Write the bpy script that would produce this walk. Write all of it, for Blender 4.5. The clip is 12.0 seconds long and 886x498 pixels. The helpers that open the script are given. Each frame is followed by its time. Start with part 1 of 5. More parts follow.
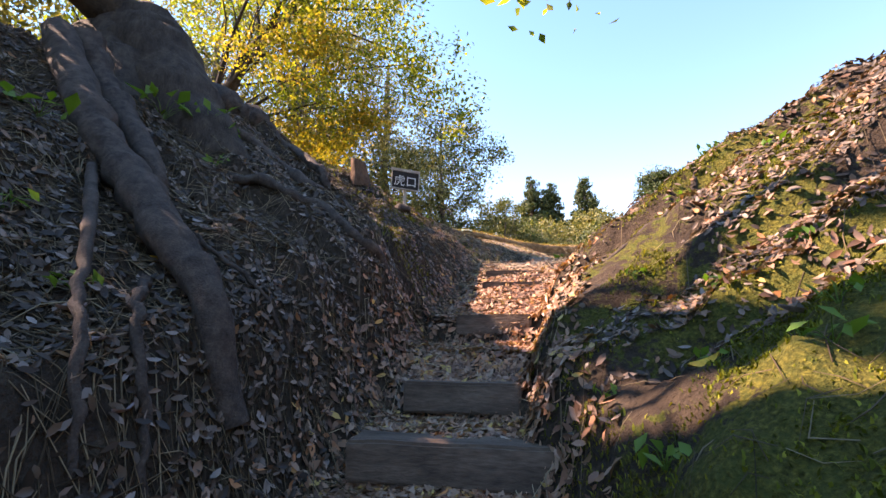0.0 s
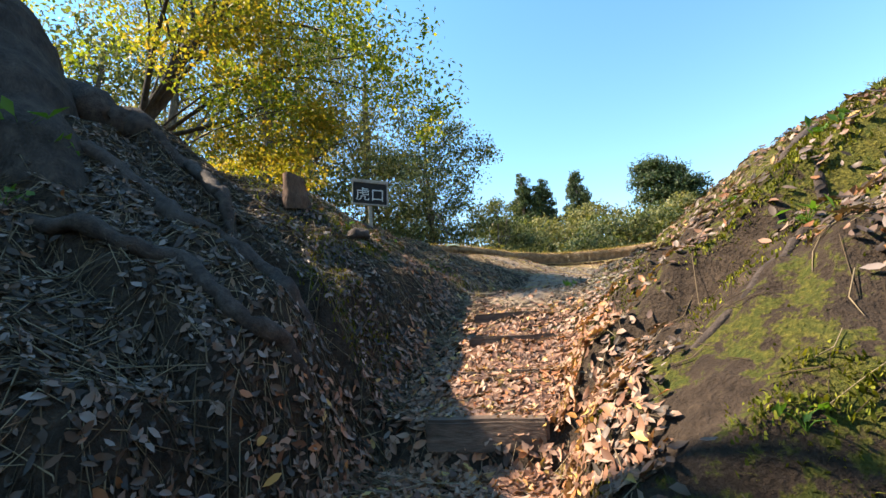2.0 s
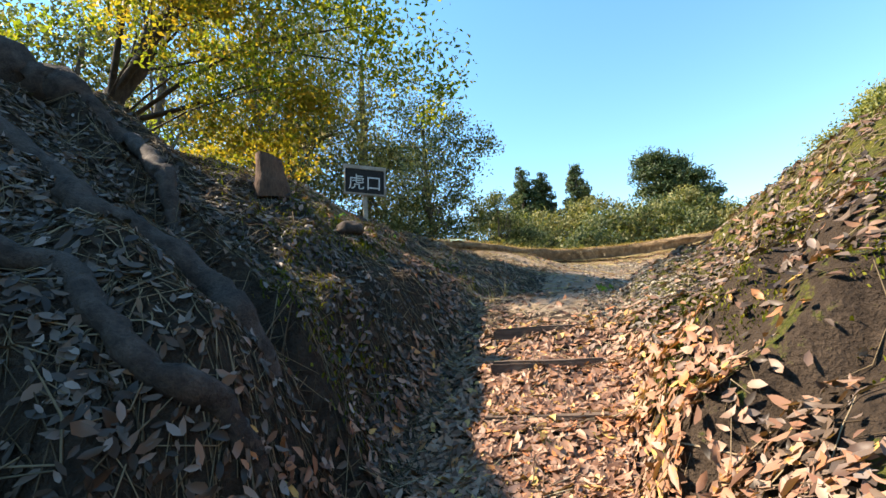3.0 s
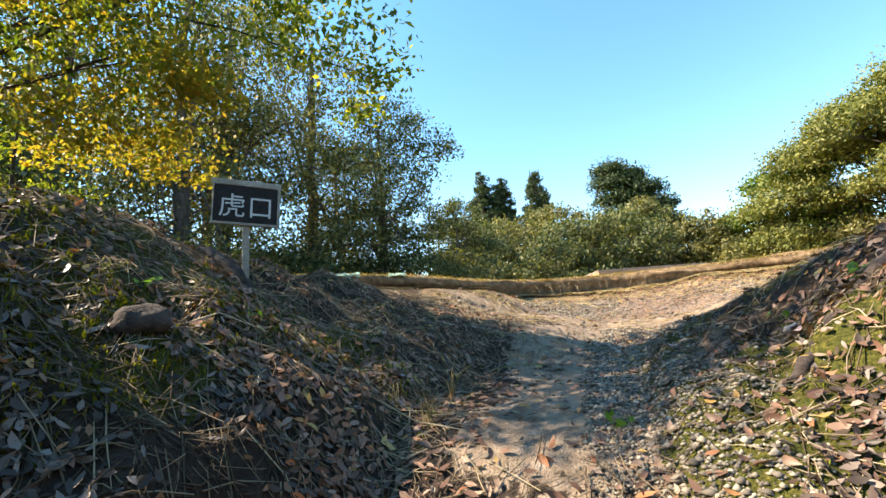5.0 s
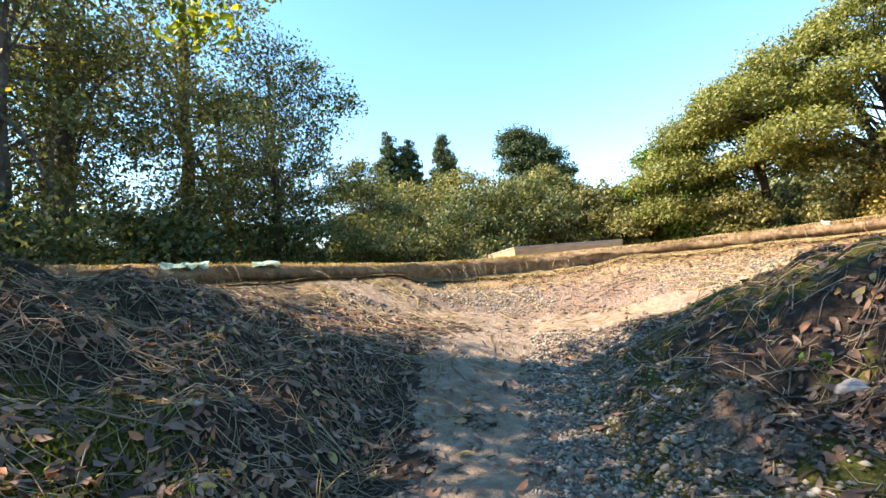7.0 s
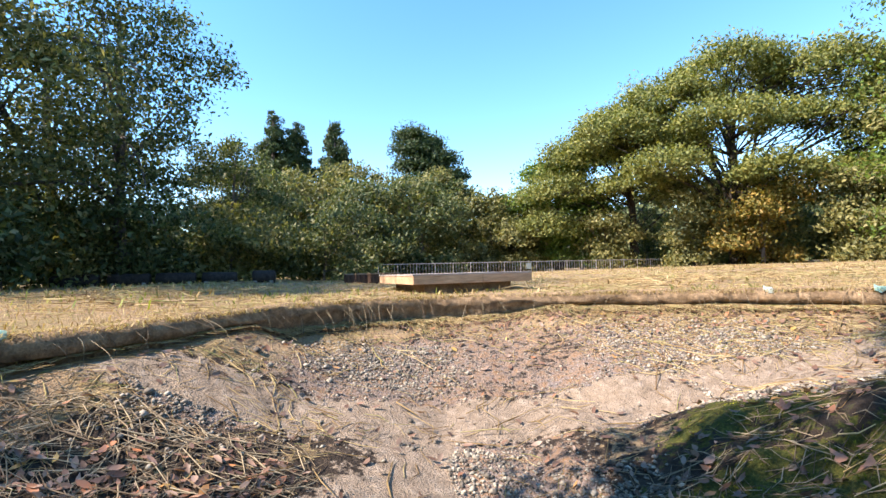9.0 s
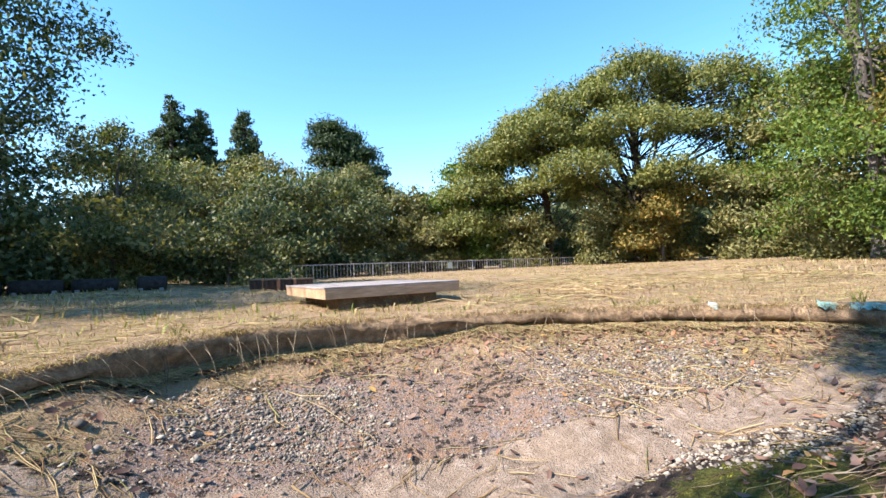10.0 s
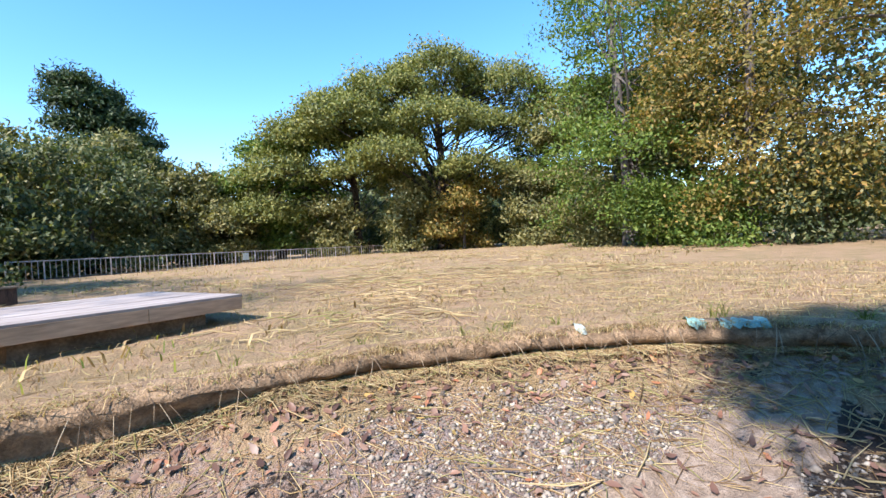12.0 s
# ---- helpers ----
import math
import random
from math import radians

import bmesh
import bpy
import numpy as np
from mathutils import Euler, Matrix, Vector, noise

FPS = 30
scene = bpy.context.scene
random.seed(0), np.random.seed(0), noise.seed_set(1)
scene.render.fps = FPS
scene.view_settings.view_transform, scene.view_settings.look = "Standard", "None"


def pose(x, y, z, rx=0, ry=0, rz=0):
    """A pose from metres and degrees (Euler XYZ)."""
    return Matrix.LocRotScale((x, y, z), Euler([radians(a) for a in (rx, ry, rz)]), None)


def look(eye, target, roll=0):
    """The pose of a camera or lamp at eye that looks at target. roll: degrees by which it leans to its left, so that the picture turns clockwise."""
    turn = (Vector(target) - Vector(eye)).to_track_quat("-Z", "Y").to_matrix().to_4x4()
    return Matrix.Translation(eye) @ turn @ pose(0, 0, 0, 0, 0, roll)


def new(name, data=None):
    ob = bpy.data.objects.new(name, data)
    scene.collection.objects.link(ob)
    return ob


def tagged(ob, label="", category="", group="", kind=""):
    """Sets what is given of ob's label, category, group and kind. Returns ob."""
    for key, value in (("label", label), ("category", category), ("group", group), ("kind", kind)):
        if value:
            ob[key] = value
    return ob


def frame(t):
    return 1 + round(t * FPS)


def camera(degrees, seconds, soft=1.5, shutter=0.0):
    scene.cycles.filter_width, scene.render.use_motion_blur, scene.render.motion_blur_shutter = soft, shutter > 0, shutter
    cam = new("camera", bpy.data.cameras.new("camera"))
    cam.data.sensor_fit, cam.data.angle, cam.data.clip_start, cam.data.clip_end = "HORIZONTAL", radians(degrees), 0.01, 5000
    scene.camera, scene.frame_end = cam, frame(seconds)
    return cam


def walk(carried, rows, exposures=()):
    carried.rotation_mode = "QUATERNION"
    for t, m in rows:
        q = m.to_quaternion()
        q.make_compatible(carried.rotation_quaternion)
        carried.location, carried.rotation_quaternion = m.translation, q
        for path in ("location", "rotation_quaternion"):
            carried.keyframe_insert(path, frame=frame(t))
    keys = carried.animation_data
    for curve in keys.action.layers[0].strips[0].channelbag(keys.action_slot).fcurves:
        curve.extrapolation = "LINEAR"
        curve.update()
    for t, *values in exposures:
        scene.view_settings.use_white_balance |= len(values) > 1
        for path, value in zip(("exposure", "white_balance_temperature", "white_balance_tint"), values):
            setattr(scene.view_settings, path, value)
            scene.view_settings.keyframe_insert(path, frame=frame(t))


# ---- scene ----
cam = camera(88.8, 12.0)
PATH = [
    (0, (2.241, 0.995, 1.428), (1.533, 2.83, 1.795), 0.0),
    (0.5, (2.197, 1.446, 1.557), (1.484, 3.283, 1.902), -0.8),
    (1, (2.045, 1.786, 1.667), (1.342, 3.628, 2.006), -2.6),
    (1.5, (1.963, 2.078, 1.871), (1.285, 3.93, 2.202), -3.1),
    (2, (1.929, 2.532, 2.072), (1.244, 4.373, 2.447), -4.0),
    (2.5, (1.672, 2.885, 2.129), (0.981, 4.727, 2.49), -4.0),
    (3, (1.531, 3.3, 2.276), (0.852, 5.149, 2.624), -4.0),
    (3.2, (1.504, 3.521, 2.371), (0.838, 5.374, 2.719), -4.0),
    (4.8, (1.24, 4.951, 2.991), (0.698, 6.843, 3.348), -3.4),
    (5, (1.267, 5.101, 3.09), (0.758, 7.004, 3.435), -3.9),
    (5.5, (1.132, 5.477, 3.155), (0.749, 7.418, 3.449), -5.0),
    (6, (1.091, 5.787, 3.243), (0.851, 7.759, 3.473), -4.4),
    (6.5, (1.149, 6.176, 3.426), (0.961, 8.159, 3.61), -4.6),
    (7, (1.086, 6.568, 3.54), (0.966, 8.558, 3.69), -4.8),
    (7.5, (1.039, 6.98, 3.738), (1.095, 8.975, 3.86), -2.6),
    (7.7, (1.03, 7.182, 3.758), (1.164, 9.174, 3.878), -2.2),
    (9.3, (1.056, 8.489, 4.338), (1.489, 10.44, 4.435), -1.7),
    (9.5, (1.129, 8.669, 4.402), (1.618, 10.606, 4.502), -1.9),
    (10, (1.257, 9.132, 4.415), (1.969, 10.999, 4.493), -2.1),
    (10.5, (1.437, 9.552, 4.495), (2.416, 11.296, 4.547), -2.1),
    (11, (1.688, 9.986, 4.6), (2.85, 11.614, 4.65), -3.4),
    (11.5, (1.847, 10.391, 4.602), (3.111, 11.941, 4.646), -3.2),
    (12, (2.189, 10.74, 4.665), (3.599, 12.159, 4.644), -2.9),
]
walk(cam, [(t, look(eye, target, roll)) for t, eye, target, roll in PATH],
     [(0.0, 2.2, 8700, 40), (1.0, 1.9, 8100, 28), (2.0, 1.7, 7600, 17), (5.0, 1.78, 7600, 15), (7.0, 2.0, 7500, 19), (9.0, 1.65, 6600, 19), (12.0, 1.4, 5900, 20)])

# ---------------------------------------------------------------- light
SUN_AZ, SUN_EL = math.atan2(-0.98, -0.17), radians(44)
world = bpy.data.worlds.new("world")
scene.world = world
world.use_nodes = True
wn = world.node_tree
sky = wn.nodes.new("ShaderNodeTexSky")
sky.sky_type, sky.sun_disc = "NISHITA", False
sky.sun_elevation, sky.sun_rotation = SUN_EL, SUN_AZ % (2 * math.pi)
sky.air_density, sky.dust_density, sky.ozone_density = 1.0, 0.0, 1.0
wn.nodes["Background"].inputs["Strength"].default_value = 0.14
hue = wn.nodes.new("ShaderNodeHueSaturation")
hue.inputs["Hue"].default_value, hue.inputs["Saturation"].default_value = 0.4915, 1.28
wn.links.new(sky.outputs[0], hue.inputs["Color"])
wn.links.new(hue.outputs[0], wn.nodes["Background"].inputs["Color"])
sun = new("sun", bpy.data.lights.new("sun", "SUN"))
sun.data.energy, sun.data.angle, sun.data.color = 4.6, radians(0.55), (1.0, 0.93, 0.80)
SUN_WAY = Vector((math.sin(SUN_AZ) * math.cos(SUN_EL), math.cos(SUN_AZ) * math.cos(SUN_EL), math.sin(SUN_EL)))
sun.matrix_world = look(SUN_WAY * 60, (0, 0, 0))

# ---------------------------------------------------------------- small tools
RNG = np.random.default_rng(7)


def value_noise(x, y, cell, seed=0):
    """Smooth value noise in -1..1 over the plan, with cells of that many metres."""
    gx, gy = np.asarray(x, float) / cell, np.asarray(y, float) / cell
    ix, iy = np.floor(gx).astype(np.int64), np.floor(gy).astype(np.int64)
    fx, fy = gx - ix, gy - iy
    fx, fy = fx * fx * (3 - 2 * fx), fy * fy * (3 - 2 * fy)

    def h(a, b):
        n = (a * 374761393 + b * 668265263 + seed * 1442695041) & 0x7FFFFFFF
        n = ((n ^ (n >> 13)) * 1274126177) & 0x7FFFFFFF
        return ((n ^ (n >> 16)) & 0xFFFF) / 32767.5 - 1

    a = h(ix, iy) * (1 - fx) + h(ix + 1, iy) * fx
    b = h(ix, iy + 1) * (1 - fx) + h(ix + 1, iy + 1) * fx
    return a * (1 - fy) + b * fy


def smooth(x, a, b):
    t = np.clip((np.asarray(x, float) - a) / (b - a), 0, 1)
    return t * t * (3 - 2 * t)


def along(y, ys, vs):
    """A soft curve through a few stations."""
    return (np.interp(y - 0.25, ys, vs) + np.interp(y, ys, vs) + np.interp(y + 0.25, ys, vs)) / 3


def mesh_from(name, verts, faces, materials, shade=False):
    """A mesh from an array of points and an array of equal-sized faces."""
    me = bpy.data.meshes.new(name)
    verts, faces = np.asarray(verts, np.float32), np.asarray(faces, np.int32)
    n, k = faces.shape
    me.vertices.add(len(verts))
    me.vertices.foreach_set("co", verts.ravel())
    me.loops.add(n * k)
    me.loops.foreach_set("vertex_index", faces.ravel())
    me.polygons.add(n)
    me.polygons.foreach_set("loop_start", np.arange(0, n * k, k, dtype=np.int32))
    me.update(calc_edges=True)
    if shade:
        me.polygons.foreach_set("use_smooth", np.ones(n, bool))
    for m in materials if isinstance(materials, (list, tuple)) else [materials]:
        me.materials.append(m)
    return me


def part(name, bm, material, parent, label="", shade=False):
    """Links a bmesh as one mesh object under a thing or under a part."""
    me = bpy.data.meshes.new(name)
    for f in bm.faces:
        f.smooth = shade
    bm.to_mesh(me)
    bm.free()
    me.materials.append(material)
    ob = new(name, me)
    ob.parent = parent
    return tagged(ob, label)


def part_np(name, verts, faces, material, parent, label="", shade=False):
    ob = new(name, mesh_from(name, verts, faces, material, shade))
    ob.parent = parent
    return tagged(ob, label)


def thing(name, m, label, category, group="", kind=""):
    ob = new(name)
    ob.matrix_world = m
    return tagged(ob, label, category, group, kind)


def box(bm, sx, sy, sz, m=None, bevel=0.0, rough=0.0):
    """A bevelled, slightly uneven box centred at m."""
    made = bmesh.ops.create_cube(bm, size=1.0, matrix=(m or Matrix()) @ Matrix.Diagonal((sx, sy, sz, 1)))
    vs = made["verts"]
    if bevel:
        es = list({e for v in vs for e in v.link_edges})
        out = bmesh.ops.bevel(bm, geom=es, offset=bevel, segments=2, profile=0.6, affect="EDGES")
        vs = out["verts"]
    if rough:
        for v in vs:
            v.co += Vector(RNG.normal(0, rough, 3))
    return vs


def frames_of(points):
    """Side and up vectors along a line of points."""
    pts = np.asarray(points, float)
    way = np.gradient(pts, axis=0)
    way /= np.linalg.norm(way, axis=1)[:, None] + 1e-9
    ref = np.where(np.abs(way[:, 2:3]) > 0.95, [[1.0, 0, 0]], [[0.0, 0, 1]])
    side = np.cross(way, ref)
    side /= np.linalg.norm(side, axis=1)[:, None] + 1e-9
    return side, np.cross(side, way)


def tube_arrays(points, radii, sides=7, lumps=0.0, rng=RNG):
    """Points and quads of a tapered tube along a line."""
    pts, rad = np.asarray(points, float), np.asarray(radii, float)
    side, up = frames_of(pts)
    a = np.linspace(0, 2 * math.pi, sides, endpoint=False)
    r = rad[:, None] * (1 + lumps * rng.normal(0, 1, (len(pts), sides)))
    v = pts[:, None] + r[..., None] * (np.cos(a)[None, :, None] * side[:, None] + np.sin(a)[None, :, None] * up[:, None])
    i, j = np.meshgrid(np.arange(len(pts) - 1), np.arange(sides), indexing="ij")
    k = (j + 1) % sides
    f = np.stack([i * sides + j, i * sides + k, (i + 1) * sides + k, (i + 1) * sides + j], -1).reshape(-1, 4)
    return v.reshape(-1, 3), f


def joined(pieces):
    vs, fs, n = [], [], 0
    for v, f in pieces:
        vs.append(v)
        fs.append(np.asarray(f) + n)
        n += len(v)
    return np.concatenate(vs), np.concatenate(fs)


def curve_points(ctrl, n):
    """A smooth line through control points (Catmull-Rom)."""
    p = np.asarray(ctrl, float)
    p = np.concatenate([[2 * p[0] - p[1]], p, [2 * p[-1] - p[-2]]])
    out = []
    for s in np.linspace(0, len(p) - 3 - 1e-6, n):
        i = int(s)
        t = s - i
        a, b, c, d = p[i : i + 4]
        out.append(0.5 * (2 * b + (c - a) * t + (2 * a - 5 * b + 4 * c - d) * t * t + (3 * b - a - 3 * c + d) * t**3))
    return np.array(out)


# ---------------------------------------------------------------- materials
def material(name, rough=0.9, spec=0.25):
    m = bpy.data.materials.new(name)
    m.use_nodes = True
    nt = m.node_tree
    b = nt.nodes["Principled BSDF"]
    b.inputs["Roughness"].default_value = rough
    b.inputs["Specular IOR Level"].default_value = spec
    return m, nt, b


def node(nt, kind, **values):
    n = nt.nodes.new(kind)
    for k, v in values.items():
        n.inputs[k.replace("_", " ")].default_value = v
    return n


def ramp(nt, source, stops):
    r = nt.nodes.new("ShaderNodeValToRGB")
    el = r.color_ramp.elements
    while len(el) < len(stops):
        el.new(0.5)
    for e, (p, c) in zip(el, stops):
        e.position, e.color = p, (*c, 1)
    nt.links.new(source, r.inputs[0])
    return r.outputs[0]


def mix(nt, a, b, fac, blend="MIX"):
    m = nt.nodes.new("ShaderNodeMix")
    m.data_type, m.blend_type = "RGBA", blend
    for sock, v in ((m.inputs[0], fac), (m.inputs[6], a), (m.inputs[7], b)):
        if isinstance(v, (int, float)):
            sock.default_value = v
        elif isinstance(v, tuple):
            sock.default_value = (*v, 1)
        else:
            nt.links.new(v, sock)
    return m.outputs[2]


def noise_of(nt, scale, detail=6.0, rough=0.6, coord="Object"):
    tc = nt.nodes.new("ShaderNodeTexCoord")
    n = node(nt, "ShaderNodeTexNoise", Scale=scale, Detail=detail, Roughness=rough)
    nt.links.new(tc.outputs[coord], n.inputs["Vector"])
    return n.outputs["Fac"]


def bump(nt, b, height, strength, distance):
    n = node(nt, "ShaderNodeBump", Strength=strength, Distance=distance)
    nt.links.new(height, n.inputs["Height"])
    nt.links.new(n.outputs[0], b.inputs["Normal"])


def leaf_material(name, stops, translucent=0.35, rough=0.55, spec=0.3):
    """Leaves that differ one by one, let light through and are a little waxy."""
    m, nt, b = material(name, rough, spec)
    geo = nt.nodes.new("ShaderNodeNewGeometry")
    col = ramp(nt, geo.outputs["Random Per Island"], stops)
    big = noise_of(nt, 0.35, 3)
    col = mix(nt, col, mix(nt, (0.55, 0.6, 0.5), (1.35, 1.3, 1.15), big), 1.0, "MULTIPLY")
    nt.links.new(col, b.inputs["Base Color"])
    if translucent:
        tr = nt.nodes.new("ShaderNodeBsdfTranslucent")
        nt.links.new(mix(nt, col, (1.5, 1.5, 0.6), 1.0, "MULTIPLY"), tr.inputs["Color"])
        mx = nt.nodes.new("ShaderNodeMixShader")
        mx.inputs[0].default_value = translucent
        nt.links.new(b.outputs[0], mx.inputs[1])
        nt.links.new(tr.outputs[0], mx.inputs[2])
        nt.links.new(mx.outputs[0], nt.nodes["Material Output"].inputs["Surface"])
    return m


def plain_material(name, dark, light, scale=6.0, rough=0.9, bump_d=0.004, spec=0.25, stretch=None, metal=0.0):
    """Two tones mixed by noise at two scales, with fine relief; stretch gives a grain."""
    m, nt, b = material(name, rough, spec)
    b.inputs["Metallic"].default_value = metal
    tc = nt.nodes.new("ShaderNodeTexCoord")
    mp = nt.nodes.new("ShaderNodeMapping")
    mp.inputs["Scale"].default_value = stretch or (1, 1, 1)
    nt.links.new(tc.outputs["Object"], mp.inputs["Vector"])
    n1 = node(nt, "ShaderNodeTexNoise", Scale=scale, Detail=8.0, Roughness=0.65)
    n2 = node(nt, "ShaderNodeTexNoise", Scale=scale * 7, Detail=4.0, Roughness=0.6)
    for n in (n1, n2):
        nt.links.new(mp.outputs[0], n.inputs["Vector"])
    col = ramp(nt, n1.outputs["Fac"], [(0.3, dark), (0.7, light)])
    col = mix(nt, col, ramp(nt, n2.outputs["Fac"], [(0.25, (0.6, 0.6, 0.6)), (0.75, (1.25, 1.25, 1.25))]), 1.0, "MULTIPLY")
    nt.links.new(col, b.inputs["Base Color"])
    bump(nt, b, n2.outputs["Fac"], 0.8, bump_d)
    return m


def ground_material():
    """Soil under moss, sand, gravel and straw, whose covers are laid down over the plan."""
    m, nt, b = material("earth", 0.95, 0.15)
    att = nt.nodes.new("ShaderNodeAttribute")
    att.attribute_name = "cover"
    sep = nt.nodes.new("ShaderNodeSeparateColor")
    nt.links.new(att.outputs["Color"], sep.inputs[0])
    fine, mid, big = noise_of(nt, 60, 6), noise_of(nt, 11, 7, 0.7), noise_of(nt, 1.7, 5)
    col = ramp(nt, mid, [(0.25, (0.022, 0.016, 0.012)), (0.55, (0.062, 0.045, 0.033)), (0.8, (0.14, 0.10, 0.07))])
    straw = ramp(nt, fine, [(0.25, (0.13, 0.075, 0.038)), (0.5, (0.31, 0.20, 0.108)), (0.75, (0.48, 0.355, 0.215))])
    straw = mix(nt, straw, ramp(nt, big, [(0.35, (0.17, 0.17, 0.07)), (0.6, (0.38, 0.27, 0.17))]), 0.4)
    gravel = ramp(nt, fine, [(0.3, (0.08, 0.066, 0.06)), (0.5, (0.22, 0.185, 0.17)), (0.75, (0.42, 0.36, 0.32))])
    gravel = mix(nt, gravel, (0.31, 0.165, 0.07), ramp(nt, mid, [(0.38, (0, 0, 0)), (0.66, (0.8, 0.8, 0.8))]))
    sand = ramp(nt, mid, [(0.25, (0.17, 0.12, 0.08)), (0.55, (0.33, 0.25, 0.18)), (0.8, (0.50, 0.415, 0.335))])
    moss = ramp(nt, fine, [(0.25, (0.022, 0.024, 0.007)), (0.5, (0.085, 0.082, 0.018)), (0.75, (0.23, 0.195, 0.04))])
    moss = mix(nt, moss, (0.055, 0.075, 0.018), ramp(nt, mid, [(0.45, (0, 0, 0)), (0.7, (0.8, 0.8, 0.8))]))

    def edge(sock):
        s = nt.nodes.new("ShaderNodeMath")
        s.operation = "MULTIPLY_ADD"
        nt.links.new(mid, s.inputs[0])
        s.inputs[1].default_value = 1.2
        nt.links.new(sock, s.inputs[2])
        return ramp(nt, s.outputs[0], [(0.92, (0, 0, 0)), (1.14, (1, 1, 1))])

    for cover, sock in ((straw, att.outputs["Alpha"]), (gravel, sep.outputs[2]), (sand, sep.outputs[1]), (moss, sep.outputs[0])):
        col = mix(nt, col, cover, edge(sock))
    nt.links.new(col, b.inputs["Base Color"])
    both = nt.nodes.new("ShaderNodeMath")
    both.operation = "ADD"
    nt.links.new(fine, both.inputs[0])
    nt.links.new(mid, both.inputs[1])
    bump(nt, b, both.outputs[0], 1.0, 0.032)
    return m


EARTH = ground_material()
TURF = plain_material("turf edge soil", (0.12, 0.075, 0.042), (0.42, 0.29, 0.17), 9, 0.95, 0.02)
BARK = plain_material("dark bark", (0.020, 0.015, 0.012), (0.085, 0.066, 0.052), 9, 0.9, 0.02, stretch=(1, 1, 0.3))
BARK_GREY = plain_material("grey bark", (0.05, 0.042, 0.036), (0.19, 0.165, 0.145), 7, 0.9, 0.015, stretch=(1, 1, 0.3))
ROOT = plain_material("root bark", (0.022, 0.016, 0.013), (0.105, 0.08, 0.066), 12, 0.85, 0.012)
STUMP = plain_material("stump wood", (0.05, 0.028, 0.018), (0.17, 0.09, 0.055), 14, 0.9, 0.012, stretch=(1, 1, 0.2))
STUMP_TOP = plain_material("cut wood", (0.10, 0.06, 0.035), (0.26, 0.17, 0.10), 20, 0.9, 0.006)
TIMBER = plain_material("step timber", (0.055, 0.038, 0.029), (0.19, 0.135, 0.10), 8, 0.9, 0.01, stretch=(0.25, 1, 1))
PLANK = plain_material("platform wood", (0.36, 0.225, 0.125), (0.56, 0.38, 0.235), 4, 0.6, 0.002, stretch=(0.12, 1, 1))
PLANK_TOP = plain_material("weathered top", (0.26, 0.21, 0.175), (0.46, 0.40, 0.35), 4, 0.6, 0.002, stretch=(0.12, 1, 1))
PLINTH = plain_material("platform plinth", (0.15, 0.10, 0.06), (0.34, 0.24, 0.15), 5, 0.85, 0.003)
SIGN_BLACK = plain_material("black board", (0.010, 0.007, 0.006), (0.030, 0.022, 0.018), 14, 0.6, 0.001)
SIGN_FRAME = plain_material("grey sign wood", (0.26, 0.22, 0.17), (0.50, 0.45, 0.37), 14, 0.8, 0.002, stretch=(0.3, 1, 1))
SIGN_PAINT = plain_material("faded white paint", (0.50, 0.50, 0.47), (0.78, 0.78, 0.74), 40, 0.7, 0.0005)
FENCE = plain_material("painted steel", (0.34, 0.30, 0.27), (0.55, 0.50, 0.46), 3, 0.55, 0.001, 0.4)
FENCE_DARK = plain_material("dark rail", (0.03, 0.026, 0.024), (0.08, 0.07, 0.065), 3, 0.6, 0.001, 0.4)
OLDWOOD = plain_material("old log", (0.020, 0.015, 0.013), (0.075, 0.056, 0.048), 6, 0.9, 0.01)
TARP = plain_material("teal sheet", (0.14, 0.26, 0.22), (0.36, 0.56, 0.48), 9, 0.6, 0.01)
WHITE_BAG = plain_material("pale bag", (0.30, 0.36, 0.31), (0.56, 0.60, 0.54), 16, 0.6, 0.008)
STONE = plain_material("pale stone", (0.22, 0.20, 0.18), (0.42, 0.39, 0.36), 12, 0.9, 0.006)


def many_tones(name, stops, rough=0.85, spec=0.2, translucent=0.0):
    return leaf_material(name, stops, translucent, rough, spec)


# dull brown leaves with the left bank's shade put into the colour
SHADE_LITTER = many_tones("shade-toned dead leaves", [(0.0, (0.022, 0.016, 0.013)), (0.45, (0.065, 0.045, 0.037)), (0.8, (0.135, 0.096, 0.082)), (0.95, (0.27, 0.215, 0.21)), (0.985, (0.22, 0.10, 0.05))], 0.5, 0.35, 0.08)
# dry strands again, darkened so that bank shade sits in their colour
SHADE_STRANDS = many_tones("shade-toned rootlets", [(0.0, (0.04, 0.028, 0.02)), (0.6, (0.11, 0.08, 0.055)), (1.0, (0.27, 0.21, 0.15))])
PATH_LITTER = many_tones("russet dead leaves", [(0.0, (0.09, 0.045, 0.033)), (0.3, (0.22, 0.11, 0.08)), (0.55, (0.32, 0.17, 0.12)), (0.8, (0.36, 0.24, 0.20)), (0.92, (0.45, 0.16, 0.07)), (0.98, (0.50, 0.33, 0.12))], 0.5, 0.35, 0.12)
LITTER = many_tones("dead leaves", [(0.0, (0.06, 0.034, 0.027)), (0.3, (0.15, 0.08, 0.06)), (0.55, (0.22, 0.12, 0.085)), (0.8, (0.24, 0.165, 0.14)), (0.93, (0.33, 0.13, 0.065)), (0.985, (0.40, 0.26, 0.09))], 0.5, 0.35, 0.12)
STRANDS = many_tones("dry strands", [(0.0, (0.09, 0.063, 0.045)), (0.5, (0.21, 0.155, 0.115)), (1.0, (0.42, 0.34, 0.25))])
STRAW = many_tones("dry grass", [(0.0, (0.17, 0.10, 0.055)), (0.4, (0.37, 0.26, 0.145)), (0.75, (0.55, 0.43, 0.27)), (1.0, (0.22, 0.23, 0.075))], 0.8, 0.2, 0.25)
